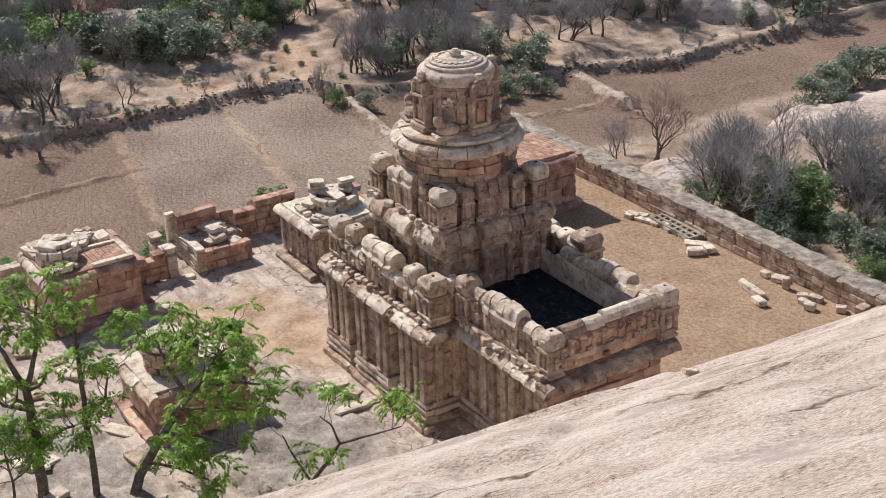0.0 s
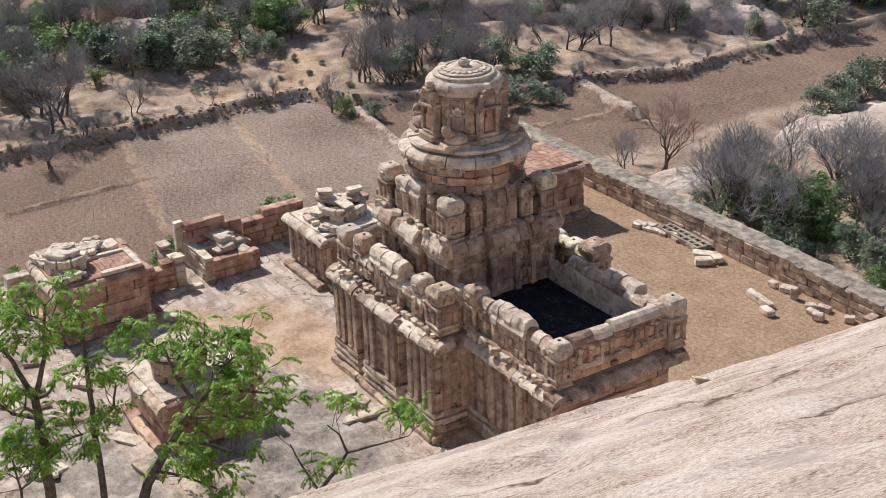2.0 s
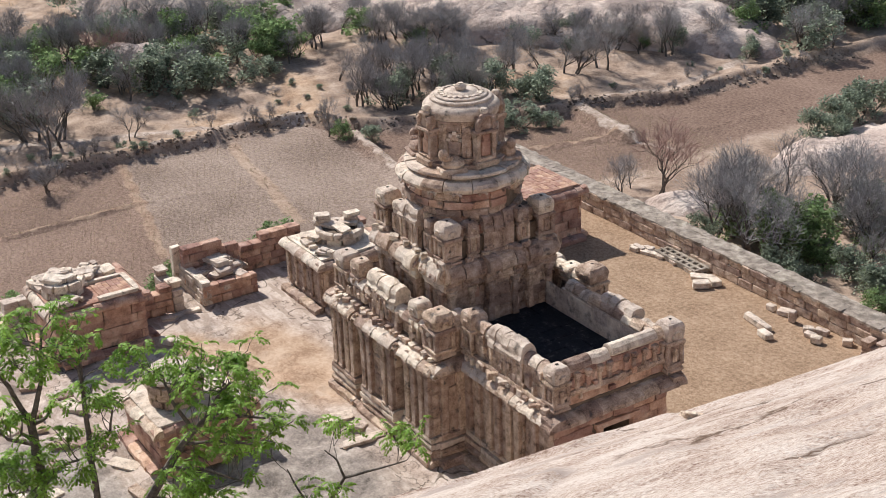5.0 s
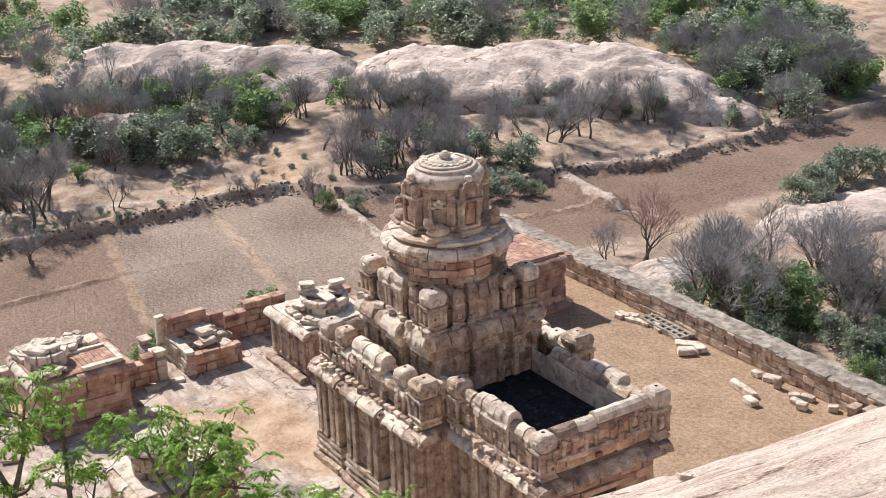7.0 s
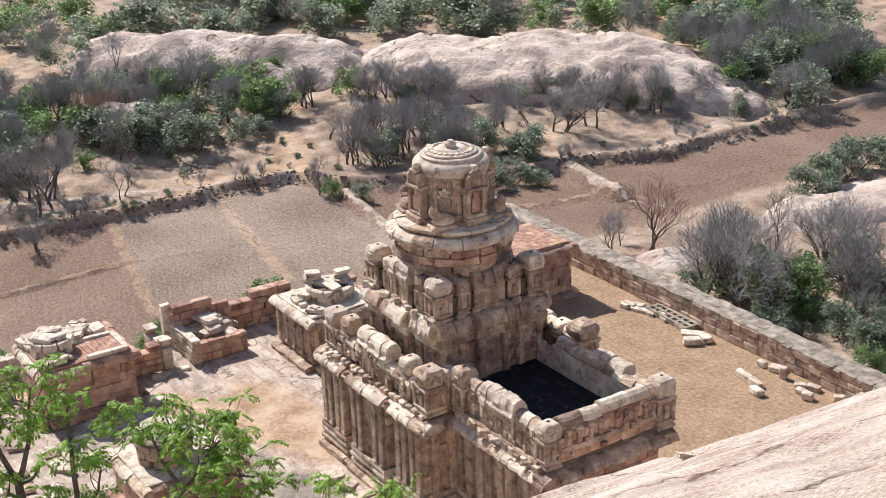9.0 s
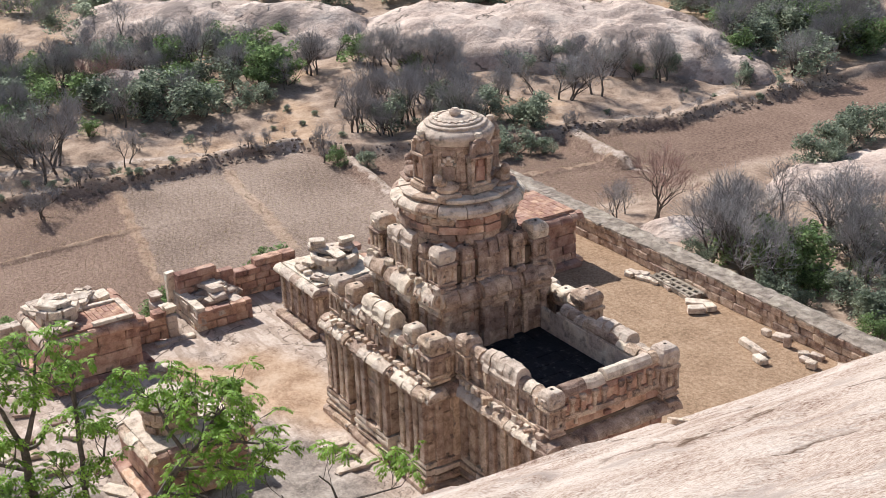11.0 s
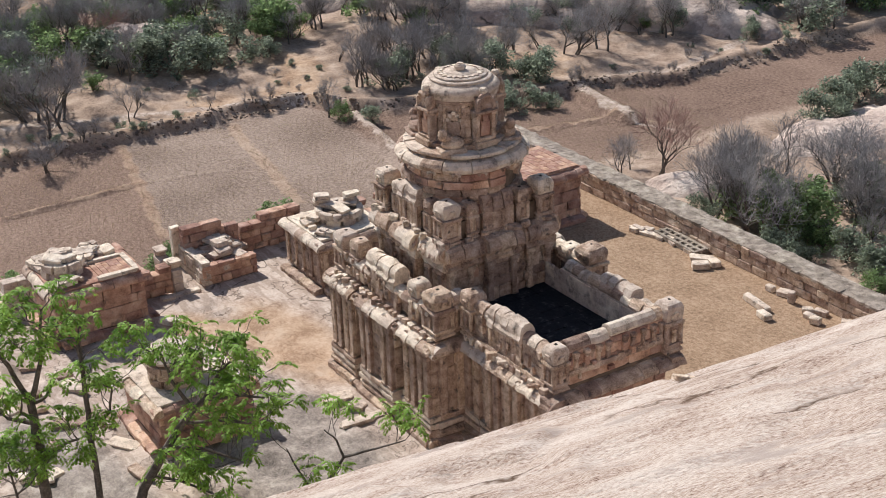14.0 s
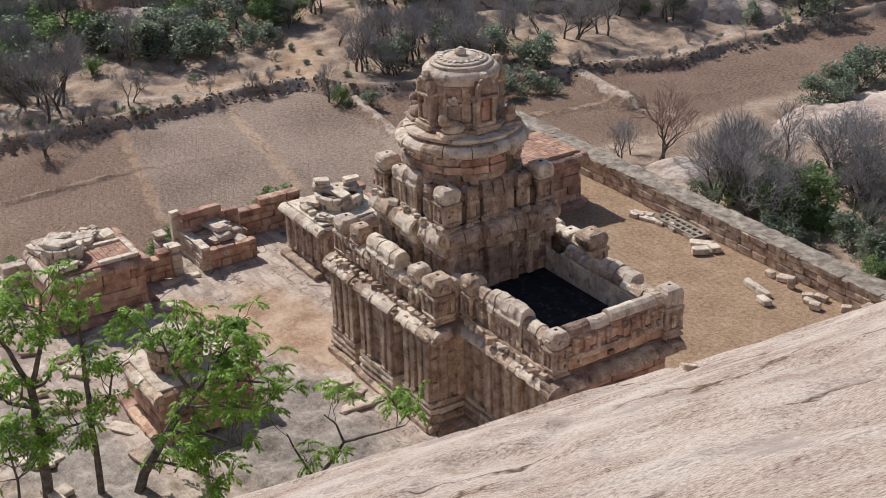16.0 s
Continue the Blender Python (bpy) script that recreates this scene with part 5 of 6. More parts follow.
# ---- boundary walls ----
wall_right = thing("wall_east", "long dry-stone boundary wall with flat grey coping", "wall", "", (0, 0, 0))
wall_right["kind"] = "structure"
core("wall_core", -26, 14, 15.55, 16.6, -1.5, 1.05, MORTAR, wall_right)
face = new("wall_face")
face.parent = wall_right
masonry(face, (-24.0, 15.4, 0), (1, 0), 37.0, 1.08, TEMPLE, 0.33, 0.8, 0.3, 0.05)
top = new("coping")
top.parent = wall_right
bed = Geo()
bed.sweep([(-0.6, 0.0), (0.6, 0.0), (0.6, 0.12), (0.35, 0.15), (0.0, 0.14), (-0.35, 0.15), (-0.6, 0.11)], 37.0, Matrix.Translation((-24.0, 16.02, 1.0)), 0.06, 2.0, 180)
part("coping_bed", bed.out(), WALL_TOP, top)
for y, wide in ((15.56, 0.42), (15.96, 0.4), (16.36, 0.44)):
    x = -24.0 + rng.uniform(0, 0.3)
    while x < 13:
        w = rng.uniform(0.3, 1.0)
        if rng.random() < 0.45:
            block(top, (x + w / 2, y + rng.uniform(-0.05, 0.05), 1.095 + rng.uniform(-0.02, 0.012)), (w * 0.99, wide * rng.uniform(0.92, 1.08), 0.12), WALL_TOP, rng.uniform(-4, 4), rng.uniform(-2, 2), "coping_slab")
        x += w
cross = thing("wall_south", "low cross wall of rough stone", "wall", "", (0, 0, 0))
cross["kind"] = "structure"
masonry(cross, (6.9, 14.6, 0), (1, 0.12), 5.0, 0.95, TEMPLE, 0.3, 0.6, 0.6, 0.05, uneven_top=0.3)

wall_back = thing("wall_west", "ruined red-brown enclosure wall of coursed stone", "wall", "", (0, 0, 0))
wall_back["kind"] = "structure"
masonry(wall_back, (-15.7, -2.4, 0), (0, 1), 3.2, 1.7, RED, 0.33, 0.75, 0.55, 0.04, uneven_top=0.4)
masonry(wall_back, (-15.9, 1.0, 0), (0, 1), 14.4, 1.0, RED, 0.33, 0.75, 0.55, 0.04, uneven_top=0.3)
masonry(wall_back, (-16.3, -13.5, 0), (0, 1), 5.4, 1.3, PALE, 0.33, 0.75, 0.6, 0.05, uneven_top=0.4)
masonry(wall_back, (-16.2, -18.0, 0), (0, 1), 4.5, 0.8, PALE, 0.33, 0.75, 0.6, 0.05, uneven_top=0.4)


for cx, cy, sx, sy, sz, rz in ((2.4, 13.3, 1.9, 0.42, 0.3, -8), (3.4, 12.75, 0.8, 0.45, 0.3, -8), (1.7, 14.8, 0.5, 0.35, 0.3, 5), (2.4, 15.0, 0.8, 0.6, 0.25, 20), (3.05, 14.7, 0.35, 0.3, 0.6, 20),
                               (4.1, 14.6, 0.55, 0.35, 0.25, 50), (4.5, 14.3, 0.6, 0.4, 0.22, 10), (5.0, 14.1, 0.55, 0.4, 0.35, 25), (4.6, 14.9, 0.7, 0.35, 0.25, 15), (5.9, 15.0, 0.5, 0.4, 0.3, 40),
                               (-2.4, 14.5, 1.3, 0.6, 0.24, 40), (-1.8, 13.9, 0.9, 0.55, 0.35, 60), (-1.65, 14.6, 0.7, 0.55, 0.32, -20), (-6.7, 14.1, 0.5, 0.4, 0.25, 10)):
    loose(cx, cy, sx, sy, sz, rz)
slab = thing("carved_slab", "long weathered slab with two rows of square sockets lying by the wall", "stone", "", (-4.35, 14.95, 0), -2)
for y in (-0.36, 0.0, 0.36):
    block(slab, (0, y, 0.13), (3.0, 0.16, 0.24), WALL_TOP, 0, 0.4, "slab_beam")
for i in range(8):
    block(slab, (-1.4 + 0.4 * i, 0, 0.12), (0.16, 0.72, 0.2), WALL_TOP, 0, 0.4, "cross_piece")
core("slab_bed", -1.48, 1.48, -0.4, 0.4, 0.0, 0.08, MORTAR, slab)
for i in range(16):
    u = rng.random()
    loose(-6.9 + 3.6 * u * u, 14.15 + 0.5 * rng.random() + 0.3 * u, rng.uniform(0.35, 1.0), rng.uniform(0.25, 0.4), rng.uniform(0.15, 0.3), rng.uniform(-15, 25), "broken carved stones heaped beside the wall")
for i in range(34):
    loose(rng.uniform(-11, 1), rng.uniform(-18, -13.2), rng.uniform(0.4, 1.5), rng.uniform(0.3, 0.7), rng.uniform(0.12, 0.3), rng.uniform(0, 90), "flat stone slab lying on bare rock", TEMPLE if i % 2 else PALE)
for cx, cy, sx, sy, sz, rz in ((0.8, -5.0, 2.6, 0.5, 0.2, 88), (-1.2, -5.2, 1.4, 0.7, 0.18, 75), (-0.2, -4.9, 0.8, 0.5, 0.2, 30), (-10.9, -8.2, 0.8, 0.4, 0.3, 30), (-10.7, -7.9, 0.5, 0.4, 0.3, 60)):
    loose(cx, cy, sx, sy, sz, rz, "dressed stone slab lying at the foot of the temple")


# ---- trees ----
def grow(g, tips, p, d, length, r, depth, rnd, spread=0.6, up=0.15, split=3, wiggle=0.25, seg=4, thin=0.62, minr=0.006):
    """A limb with its branches; ends are gathered in tips."""
    n = 3 if depth > 1 else 2
    pts, rad = [Vector(p)], [r]
    d = Vector(d).normalized()
    for i in range(n):
        d = (d + Vector((rnd.uniform(-1, 1), rnd.uniform(-1, 1), rnd.uniform(-1, 1))) * wiggle + Vector((0, 0, up * 0.4))).normalized()
        pts.append(pts[-1] + d * length / n)
        rad.append(max(r * (1 - (1 - thin) * (i + 1) / n), minr))
    g.tube(pts, rad, seg if r > 0.03 else 3)
    if depth <= 0:
        tips.append((pts[-1], d))
        return
    for k in range(split):
        at = pts[-1] if k == 0 else pts[rnd.randrange(1, n + 1)]
        s = Vector((rnd.uniform(-1, 1), rnd.uniform(-1, 1), rnd.uniform(-0.5, 1))) * spread
        nd = (d + s + Vector((0, 0, up))).normalized()
        grow(g, tips, at, nd, length * rnd.uniform(0.6, 0.85), max(rad[-1] * rnd.uniform(0.6, 0.9), minr), depth - 1, rnd, spread, up, split, wiggle, seg, thin, minr)


def leaf_clump(g, c, r, n, size, rnd, flat=0.8):
    for i in range(n):
        while True:
            q = Vector((rnd.uniform(-1, 1), rnd.uniform(-1, 1), rnd.uniform(-1, 1)))
            if q.length < 1:
                break
        p = Vector(c) + Vector((q.x, q.y, q.z * flat)) * r
        u = Vector((rnd.uniform(-1, 1), rnd.uniform(-1, 1), rnd.uniform(-0.6, 0.6))).normalized()
        w = u.cross(Vector((rnd.uniform(-1, 1), rnd.uniform(-1, 1), rnd.uniform(-1, 1)))).normalized()
        s = size * rnd.uniform(0.6, 1.3)
        k = len(g.v)
        g.v += [tuple(p - u * s), tuple(p + w * s * 0.45), tuple(p + u * s), tuple(p - w * s * 0.45)]
        g.f.append((k, k + 1, k + 2, k + 3))


def bare_tree(seed, h, twig, label, spread=0.75, dense=4):
    rnd = random.Random(seed)
    e = thing("bare_tree", label, "tree", "leafless trees")
    wood, fine, tips = Geo(), Geo(), []
    stems = rnd.choice((1, 2, 3))
    for s in range(stems):
        grow(wood, tips, (rnd.uniform(-0.15, 0.15) * stems, rnd.uniform(-0.15, 0.15) * stems, -0.2), (rnd.uniform(-0.35, 0.35), rnd.uniform(-0.35, 0.35), 1), h * 0.34, h * 0.026, 3, rnd, spread, 0.12, 3, 0.25, 4)
    for p, d in tips:
        for k in range(dense):
            grow(fine, [], p - d * rnd.uniform(0, 0.25) * h * 0.2, d + Vector((rnd.uniform(-1, 1), rnd.uniform(-1, 1), rnd.uniform(-0.6, 1))) * 0.8, h * 0.15, 0.007, 1, rnd, 1.0, 0.05, 4, 0.35, 3, 0.7, 0.0042)
    part("trunk", wood.out(), BARK, e)
    part("twig_crown", fine.out(), twig, e)
    return e


def bush(seed, h, w, material, label, leaf=0.10, n=1300):
    rnd = random.Random(seed)
    e = thing("green_bush", label, "bush", "bushes")
    wood, leaves, tips = Geo(), Geo(), []
    for s in range(4):
        grow(wood, tips, (rnd.uniform(-0.2, 0.2), rnd.uniform(-0.2, 0.2), -0.2), (rnd.uniform(-0.7, 0.7) * w / h, rnd.uniform(-0.7, 0.7) * w / h, 1), h * 0.4, h * 0.02, 2, rnd, 0.7, 0.1, 3, 0.25, 4)
    for p, d in tips:
        q = Vector((max(min(p.x, w / 2), -w / 2), max(min(p.y, w / 2), -w / 2), max(min(p.z, h), 0.15)))
        leaf_clump(leaves, q, h * rnd.uniform(0.09, 0.2), int(n / len(tips) * rnd.uniform(0.4, 1.5)), leaf, rnd)
    for k in range(10):
        a, r = rnd.uniform(0, 6.28), w * 0.5 * rnd.random()
        leaf_clump(leaves, (r * math.cos(a), r * math.sin(a), h * rnd.uniform(0.12, 0.45)), h * 0.16, n // 30, leaf, rnd)
    part("stem", wood.out(), BARK, e)
    part("crown", leaves.out(), material, e)
    return e


BARE = [bare_tree(20 + i, 3.0, TWIG, "leafless grey tree with a haze of fine twigs", 0.85, 4) for i in range(5)]
RUSTY = bare_tree(40, 3.0, RUST_TWIG, "nearly leafless tree with rust-red twigs", 0.6, 4)
DULL = [bush(50 + i, 2.4, 2.8, SHRUB, "dusty dark green bush with dense small leaves, paled by painted haze") for i in range(4)]
GREEN = [bush(60 + i, 2.4, 2.4, BRIGHT_SHRUB, "bright green leafy bush") for i in range(3)]
USED = set()


def plant(kinds, x, y, s=1.0, sink=0.1, stretch=1.0):
    ob = rng.choice(kinds) if isinstance(kinds, list) else kinds
    m = pose(x, y, land_height(x, y) - sink, 0, 0, rng.uniform(0, 360))
    if ob.name not in USED:
        USED.add(ob.name)
        ob.matrix_basis = m @ Matrix.Scale(s, 4)
        return ob
    c = copy_thing(ob, m)
    c.scale = (s * rng.uniform(0.9, 1.15), s * rng.uniform(0.9, 1.15), s * stretch)
    return c


# single trees by the field
for x, y, k in ((-43.0, -1.9, 1.75), (-41.2, -3.6, 1.45), (-44.5, -3.6, 1.5), (-41.4, 1.8, 0.85), (-37.2, -5.3, 0.8), (-35.6, 12.8, 0.95), (-34.3, 34.3, 1.3), (-34.7, 31.6, 1.35), (-36.2, 30.2, 1.3), (-46.5, -6.5, 1.3),
                (-36.5, 37.0, 1.2), (-34.3, 40.0, 1.2), (-33.0, 44.0, 1.1), (-28.7, 51.0, 0.9), (-50.2, 13.4, 1.2), (-62.0, 10.0, 1.6)):
    plant(BARE, x, y, k)
for x, y, k in ((-34.5, 13.4, 0.62), (-48.3, 30.6, 1.0), (-47.2, 31.6, 0.9), (-49.7, 16.5, 1.5), (-50.3, 15.9, 1.3), (-35.6, 39.2, 0.6), (-36.5, 40.3, 0.7), (-57.0, 21.0, 1.1), (-48.5, 10.5, 0.9)):
    plant(GREEN, x, y, k)
for x, y, k in ((-32.9, 14.5, 0.62), (-29.4, 23.6, 0.9), (-30.4, 22.3, 0.9), (-31.2, 20.6, 0.8), (-28.4, 25.2, 0.6), (-48.3, 5.8, 1.3), (-47.2, 7.6, 1.35), (-46.6, 9.3, 1.3), (-49.0, 7.4, 1.5), (-46.9, 12.0, 1.0), (-46.6, 14.0, 0.8), (-31.0, 45.0, 0.8)):
    plant(DULL, x, y, k)
# thickets behind the field
for i in range(92):
    x, y = rng.uniform(-61, -47.5), rng.uniform(-9, 18.5)
    plant(rng.choice((DULL, BARE, BARE, GREEN)), x, y, rng.uniform(0.7, 1.45))
for i in range(30):
    u = rng.random()
    x, y = -36.5 + 5.5 * u + rng.uniform(-9, 0.3), 16.0 + 12 * u + rng.uniform(-1, 1)
    plant(rng.choice((BARE, BARE, BARE, BARE, DULL)), x, y, rng.uniform(0.8, 1.3))
for i in range(22):
    u = rng.random()
    x, y = -41.0 + 8 * u + rng.uniform(-3, 0), 31 + 12 * u + rng.uniform(-1.5, 1.5)
    plant(rng.choice((BARE, BARE, DULL)), x, y, rng.uniform(0.6, 1.1))
plant(RUSTY, -52.8, 4.6, 1.25)
for i in range(16):
    u = rng.random()
    plant(rng.choice((BARE, BARE, BARE, GREEN)), -51.0 + 8 * u + rng.uniform(-1.5, 1.5), 19.5 + 9 * u + rng.uniform(-1.5, 1.5), rng.uniform(0.8, 1.3))
# woods behind the outcrop, too many to count
def woods():
    rnd = random.Random(77)
    sets = {"dull": ([], []), "green": ([], []), "twig": ([], [])}
    kinds = {"dull": DULL, "green": GREEN, "twig": BARE}
    base = {}
    for k, obs in kinds.items():
        base[k] = []
        for ob in obs:
            me = [c for c in ob.children if c.name.startswith(("crown", "twig_crown"))][0].data
            co = np.empty(len(me.vertices) * 3)
            me.vertices.foreach_get("co", co)
            base[k].append((co.reshape(-1, 3), [tuple(p.vertices) for p in me.polygons]))
    spots = []
    while len(spots) < 330:
        u, w = rnd.random(), rnd.uniform(-4, 34)
        x, y = -76 + 44 * u - 0.75 * w, 16 + 44 * u + 0.66 * w
        if len(spots) % 4 == 0:
            x, y = rnd.uniform(-110, -64), rnd.uniform(-25, 14)
        if math.hypot((x + 50) * 0.68 + (y - 34.8) * 0.73, 2.3 * (-(x + 50) * 0.73 + (y - 34.8) * 0.68)) < 22 or math.hypot((x + 64) * 0.74 + (y - 19) * 0.67, 2.1 * (-(x + 64) * 0.67 + (y - 19) * 0.74)) < 12:
            continue
        spots.append((x, y))
    for x, y in spots:
        k = rnd.choice(("dull", "dull", "twig", "green"))
        co, fs = base[k][rnd.randrange(len(base[k]))]
        a, s = rnd.uniform(0, 6.28), rnd.uniform(1.1, 2.1)
        c, n = math.cos(a) * s, math.sin(a) * s
        rot = np.array(((c, -n, 0), (n, c, 0), (0, 0, s)))
        pts = co @ rot.T + (x, y, land_height(x, y) - 0.15)
        vs, fl = sets[k]
        o = len(vs)
        vs += pts.tolist()
        fl += [tuple(i + o for i in f) for f in fs]
    for k, m, name, label in (("dull", SHRUB, "far_bushes", "distant dusty green bushes with haze in their colour"), ("green", BRIGHT_SHRUB, "far_green_trees", "distant bright green trees"), ("twig", TWIG, "far_bare_trees", "distant leafless grey trees")):
        tagged(part(name, sets[k], m), label, "woods", kind="stuff")


woods()
# right of the boundary wall
for x, y, k in ((-7.0, 23.4, 1.35), (-5.9, 23.8, 1.45), (-4.8, 24.2, 1.4), (-6.0, 22.8, 1.1)):
    plant(GREEN, x, y, k)
for x, y, s in ((-8.5, 20.9, 1.5), (-6.5, 21.5, 1.5), (-9.5, 23.0, 1.5), (-5.0, 22.5, 1.3), (-8.6, 22.0, 1.6), (-11.0, 25.5, 1.2), (-3.0, 26.0, 1.3), (-2.5, 27.0, 1.4), (-6.0, 28.0, 1.4), (-1.0, 24.5, 1.1), (-9.0, 30.0, 1.2), (-16.5, 21.4, 0.8), (-17.0, 22.4, 0.7), (-11.2, 28.6, 1.3)):
    plant(BARE, x, y, s)
plant(RUSTY, -15.3, 23.4, 1.45)
for i in range(34):
    u = rng.random()
    plant(rng.choice((DULL, DULL, GREEN)), -7.5 + 13 * u + rng.uniform(-2, 1), 19.5 + rng.uniform(0, 9), rng.uniform(0.5, 0.95))
for i in range(16):
    plant(rng.choice((BARE, GREEN, DULL)), rng.uniform(-10, 6), rng.uniform(24, 38), rng.uniform(1.0, 1.5))
for i in range(24):
    plant(rng.choice((BARE, BARE, DULL, GREEN)), rng.uniform(-40, -29), rng.uniform(48, 62), rng.uniform(0.9, 1.5))
for x, y, s in ((-16.2, 36.4, 1.0), (-15.4, 37.4, 0.9), (-16.6, 38.6, 1.1), (-17.2, 41.0, 1.2), (-18.0, 43.0, 1.2), (-17.6, 45.0, 1.1)):
    plant(DULL, x, y, s)
for x, y, s in ((-20.5, 1.7, 1.0), (-20.9, 1.0, 0.75), (-19.5, -4.3, 0.8), (-19.2, -5.0, 0.7), (-19.5, -12.0, 1.1), (-19.0, -13.2, 1.0), (-19.0, -14.6, 1.0)):
    plant(GREEN, x, y, s)


# ---- earth bank along the field, with clods and dry brush ----
def bank():
    rnd = random.Random(31)
    g = Geo()
    for i in range(900):
        y = rnd.uniform(-14, 52)
        x = field_edge(y) - rnd.gauss(0.45, 0.35)
        s = rnd.uniform(0.06, 0.22)
        vs, fs = CUBES[rnd.randrange(12)]
        g.add(vs, fs, pose(x, y, land_height(x, y) - s * 0.15, rnd.uniform(-30, 30), rnd.uniform(-30, 30), rnd.uniform(0, 90)) @ Matrix.Diagonal((s, s * rnd.uniform(0.6, 1.4), s * rnd.uniform(0.5, 1.1), 1)))
    ob = part("earth_clods", g.out(), EARTH)
    tagged(ob, "rough dark earth clods along the field bank", "earth bank", kind="stuff")


bank()
for i in range(40):
    y = rng.uniform(-12, 50)
    plant(BARE + DULL[:1], field_edge(y) - rng.uniform(0.2, 1.2), y, rng.uniform(0.18, 0.4))
for i in range(90):
    y = rng.uniform(-12, 46)
    plant(rng.choice((BARE, BARE, DULL)), field_edge(y) - rng.uniform(1.5, 9.0), y, rng.uniform(0.12, 0.3))


# ---- trees in front ----
def leafy_tree(name, label, base, limbs, seed, leaf=0.096):
    """A tree with given main limbs, twigs, and drooping feathered leaves at the twig ends."""
    rnd = random.Random(seed)
    e = thing(name, label, "tree", "leafy trees in front", base)
    wood, leaves, tips = Geo(), Geo(), []
    for pts, r0, r1, k in limbs:
        n = len(pts)
        g_pts, rad = [], []
        for i in range(n - 1):
            for j in range(3):
                t = j / 3
                q = Vector(pts[i]).lerp(Vector(pts[i + 1]), t)
                g_pts.append(q + Vector((rnd.uniform(-1, 1), rnd.uniform(-1, 1), 0)) * r0 * 0.35)
                rad.append(r0 + (r1 - r0) * (i + t) / (n - 1))
        g_pts.append(Vector(pts[-1]))
        rad.append(r1)
        wood.tube(g_pts, rad, 8)
        for j in range(round(k * 1.05)):
            at = g_pts[rnd.randrange(len(g_pts) // 2, len(g_pts))]
            d = Vector((rnd.uniform(-1, 1), rnd.uniform(-1, 1), rnd.uniform(-0.1, 0.8)))
            grow(wood, tips, at, d, rnd.uniform(0.5, 0.9), r1 * 0.7, 2, rnd, 0.8, 0.1, 2, 0.35, 4, 0.6, 0.012)
    for p, d in tips:
        for k in range(rnd.randrange(2, 5)):
            a = rnd.uniform(0, 6.28)
            q, v = Vector(p), Vector((math.cos(a), math.sin(a), rnd.uniform(-0.2, 0.7))).normalized()
            for j in range(7):
                v = (v + Vector((0, 0, -0.16))).normalized()
                q = q + v * 0.075
                for s in (-1, 1):
                    side = (v.cross(Vector((0, 0, 1))).normalized() * s + v * 0.5 + Vector((0, 0, -0.45))).normalized()
                    side = (side + Vector((rnd.uniform(-1, 1), rnd.uniform(-1, 1), rnd.uniform(-1, 1))) * 0.25).normalized()
                    w = side.cross(v).normalized()
                    l = leaf * rnd.uniform(1.2, 2.0)
                    i0 = len(leaves.v)
                    wd = side.cross(w).normalized() * leaf * 0.36
                    wd = wd * 1.2
                    leaves.v += [tuple(q), tuple(q + side * l * 0.45 + wd), tuple(q + side * l), tuple(q + side * l * 0.45 - wd)]
                    leaves.f.append((i0, i0 + 1, i0 + 2, i0 + 3))
    part("trunk", wood.out(), BARK, e)
    part("crown", leaves.out(), LEAF, e)
    return e


def aside(r, up, ahead=0.0):
    return tuple(ASIDE * r + AHEAD * ahead + Vector((0, 0, up)))


leafy_tree("leafy_tree", "slender tree with fresh green feathery leaves and dark trunk", (-0.6, -16.9, 0),
           [([aside(0, -0.3), aside(0.1, 2.2), aside(0.05, 4.2)], 0.2, 0.14, 2), ([aside(0.05, 4.2), aside(-0.5, 5.6), aside(-1.0, 6.8)], 0.11, 0.04, 9), ([aside(0.05, 4.2), aside(0.6, 5.8), aside(0.9, 7.6)], 0.11, 0.04, 10),
            ([aside(0.1, 2.0), aside(1.0, 2.6), aside(1.6, 2.8)], 0.09, 0.03, 6), ([aside(0.08, 3.4), aside(-0.8, 3.6), aside(-1.6, 4.4)], 0.09, 0.03, 8)], 3)
leafy_tree("leafy_tree", "thin pale-barked tree with sparse green leaves", (0.44, -15.4, 0),
           [([aside(0, -0.3), aside(0.05, 3), aside(0.15, 5.3), aside(0.1, 6.6)], 0.13, 0.05, 7), ([aside(0.05, 3.0), aside(0.8, 3.8), aside(1.0, 4.7)], 0.07, 0.03, 6)], 5)
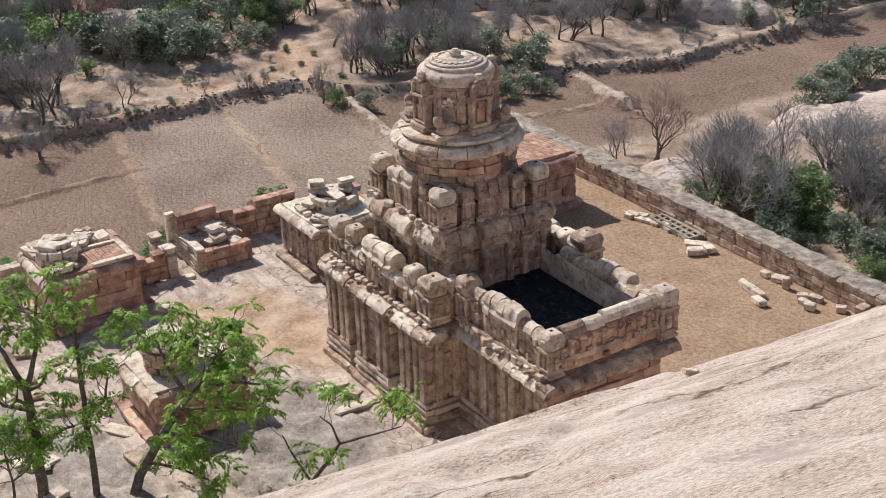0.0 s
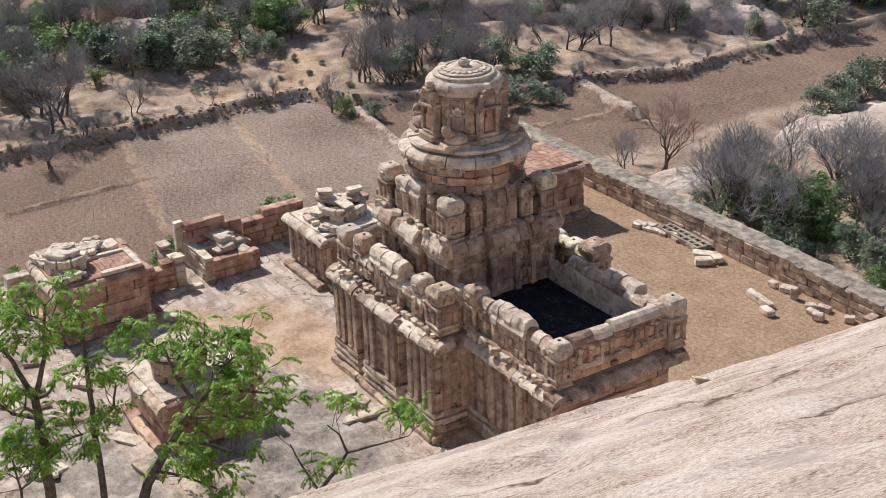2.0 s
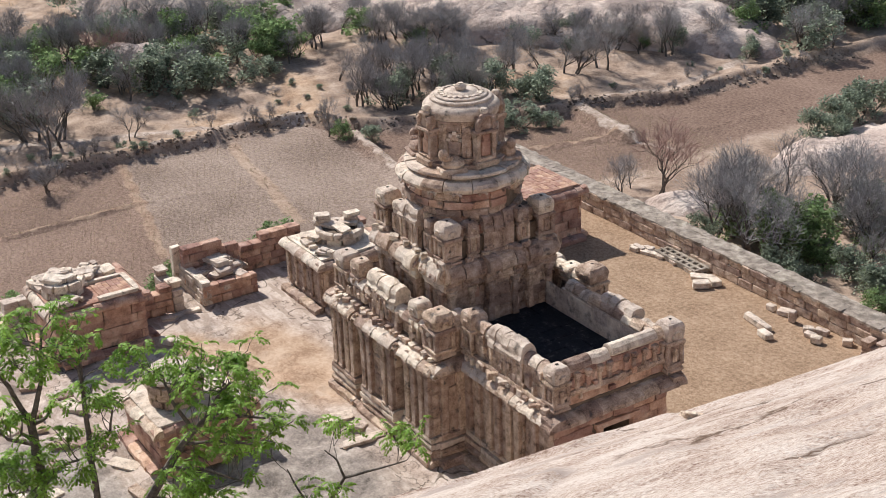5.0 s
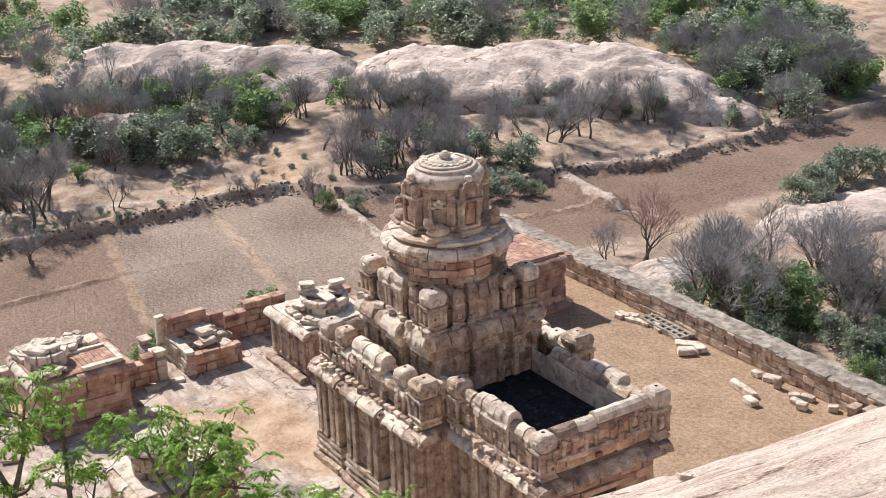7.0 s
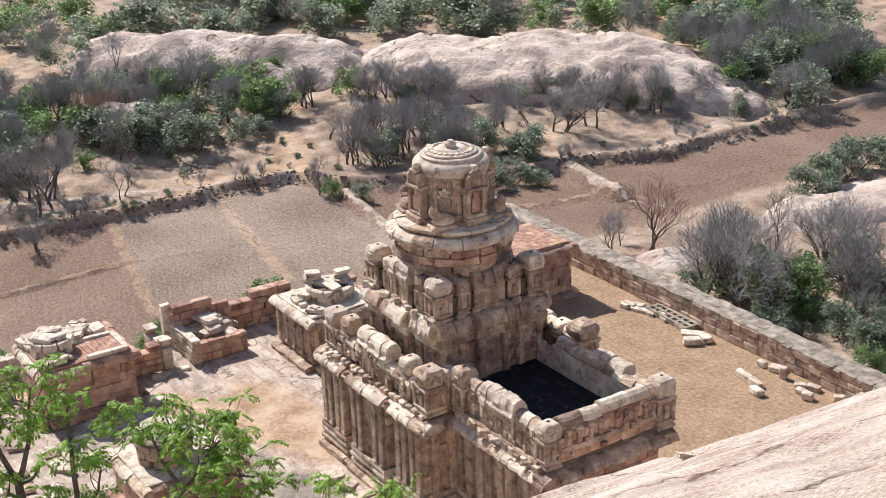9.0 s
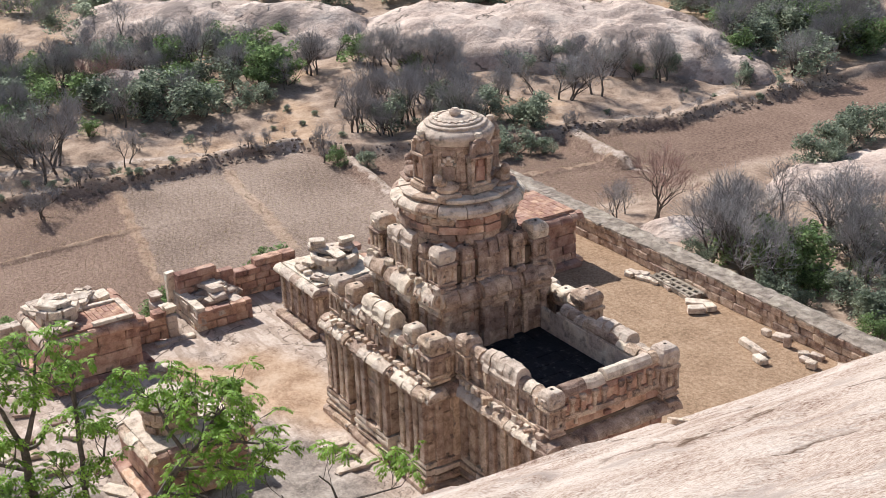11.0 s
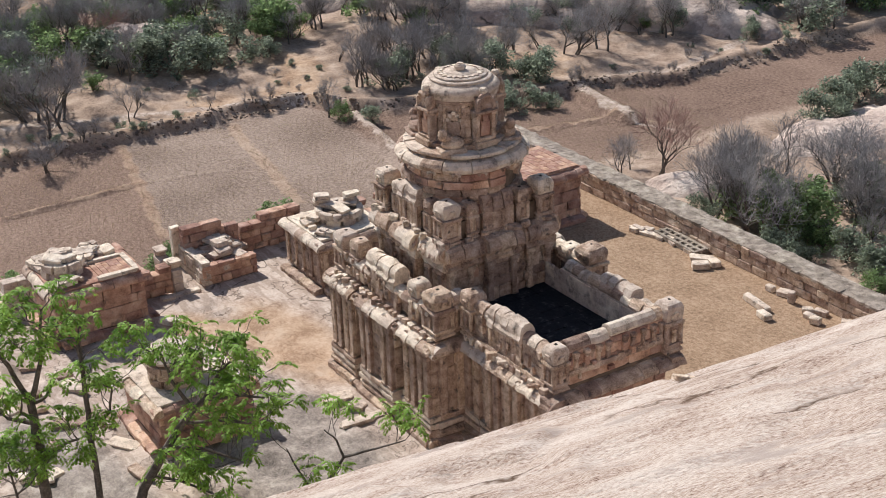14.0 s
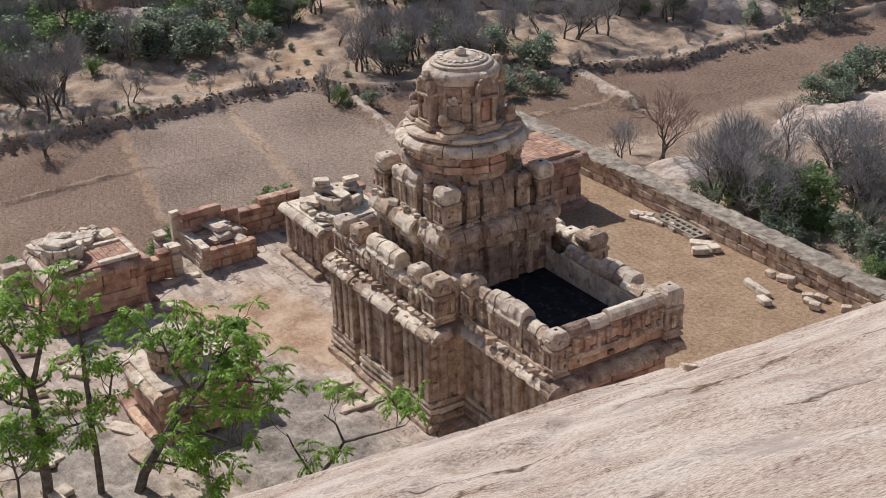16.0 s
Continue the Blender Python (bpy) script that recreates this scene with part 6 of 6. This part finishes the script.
leafy_tree("leafy_tree", "leaning tree with broad crown of fresh green leaves", (1.23, -14.25, 0),
           [([aside(-0.2, -0.3), aside(0.5, 1.3), aside(1.5, 2.9), aside(2.6, 4.2)], 0.2, 0.09, 3), ([aside(2.6, 4.2), aside(3.2, 5.2), aside(3.6, 5.6)], 0.08, 0.03, 10), ([aside(2.2, 3.7), aside(1.6, 5.0), aside(1.4, 5.9)], 0.08, 0.03, 10),
            ([aside(2.6, 4.2), aside(3.9, 4.3), aside(4.6, 4.2)], 0.07, 0.03, 9), ([aside(1.2, 2.4), aside(2.4, 2.3), aside(3.6, 1.8)], 0.08, 0.03, 10), ([aside(0.5, 1.3), aside(1.6, 1.0), aside(2.5, 0.5)], 0.06, 0.03, 8), ([aside(1.9, 3.3), aside(2.8, 3.4), aside(4.2, 3.2)], 0.06, 0.03, 8)], 8)
leafy_tree("leafy_tree", "crooked half-bare sapling with a few leaf tufts", (4.4, -9.2, 0),
           [([aside(-0.3, -0.3), aside(0.6, 1.0), aside(1.1, 1.8)], 0.09, 0.05, 1), ([aside(1.1, 1.8), aside(0.9, 2.5), aside(0.5, 2.9)], 0.05, 0.02, 2), ([aside(1.1, 1.8), aside(2.2, 2.1), aside(3.2, 2.4)], 0.05, 0.02, 3), ([aside(0.0, 0.4), aside(-0.6, 1.6), aside(-0.8, 2.2)], 0.05, 0.02, 2)], 12)

leafy_tree("leafy_tree", "low green sapling growing between stone slabs", (-0.2, -18.0, 0),
           [([aside(0, -0.2), aside(0.1, 1.2), aside(0.0, 2.4)], 0.06, 0.03, 8), ([aside(0.1, 1.2), aside(0.6, 1.6), aside(0.9, 2.0)], 0.04, 0.02, 5)], 21)

# ---- dry tufts on soil and field ----
def tufts(name, label, area, n, size, seed, material=DRY_GRASS):
    rnd = random.Random(seed)
    g = Geo()
    x0, x1, y0, y1 = area
    for i in range(n):
        x, y = rnd.uniform(x0, x1), rnd.uniform(y0, y1)
        z = land_height(x, y)
        for k in range(3):
            a, s = rnd.uniform(0, 6.28), size * rnd.uniform(0.5, 1.4)
            i0 = len(g.v)
            u = Vector((math.cos(a), math.sin(a), 0))
            g.v += [(x - u.y * s * 0.3, y + u.x * s * 0.3, z - 0.01), (x + u.y * s * 0.3, y - u.x * s * 0.3, z - 0.01), (x + u.x * s * 0.6, y + u.y * s * 0.6, z + s)]
            g.f.append((i0, i0 + 1, i0 + 2))
    ob = part(name, g.out(), material)
    tagged(ob, label, "grass", kind="stuff")


tufts("dry_grass", "sparse straw-coloured grass on trodden soil", (-14, 9, 4.5, 15), 5000, 0.035, 2)
tufts("stubble", "dry crop stubble on a ploughed field", (-38, -18, -12, 12), 16000, 0.05, 3)
tufts("stubble", "dry crop stubble on a ploughed field", (-30, -17.5, 13, 32), 9000, 0.05, 4)
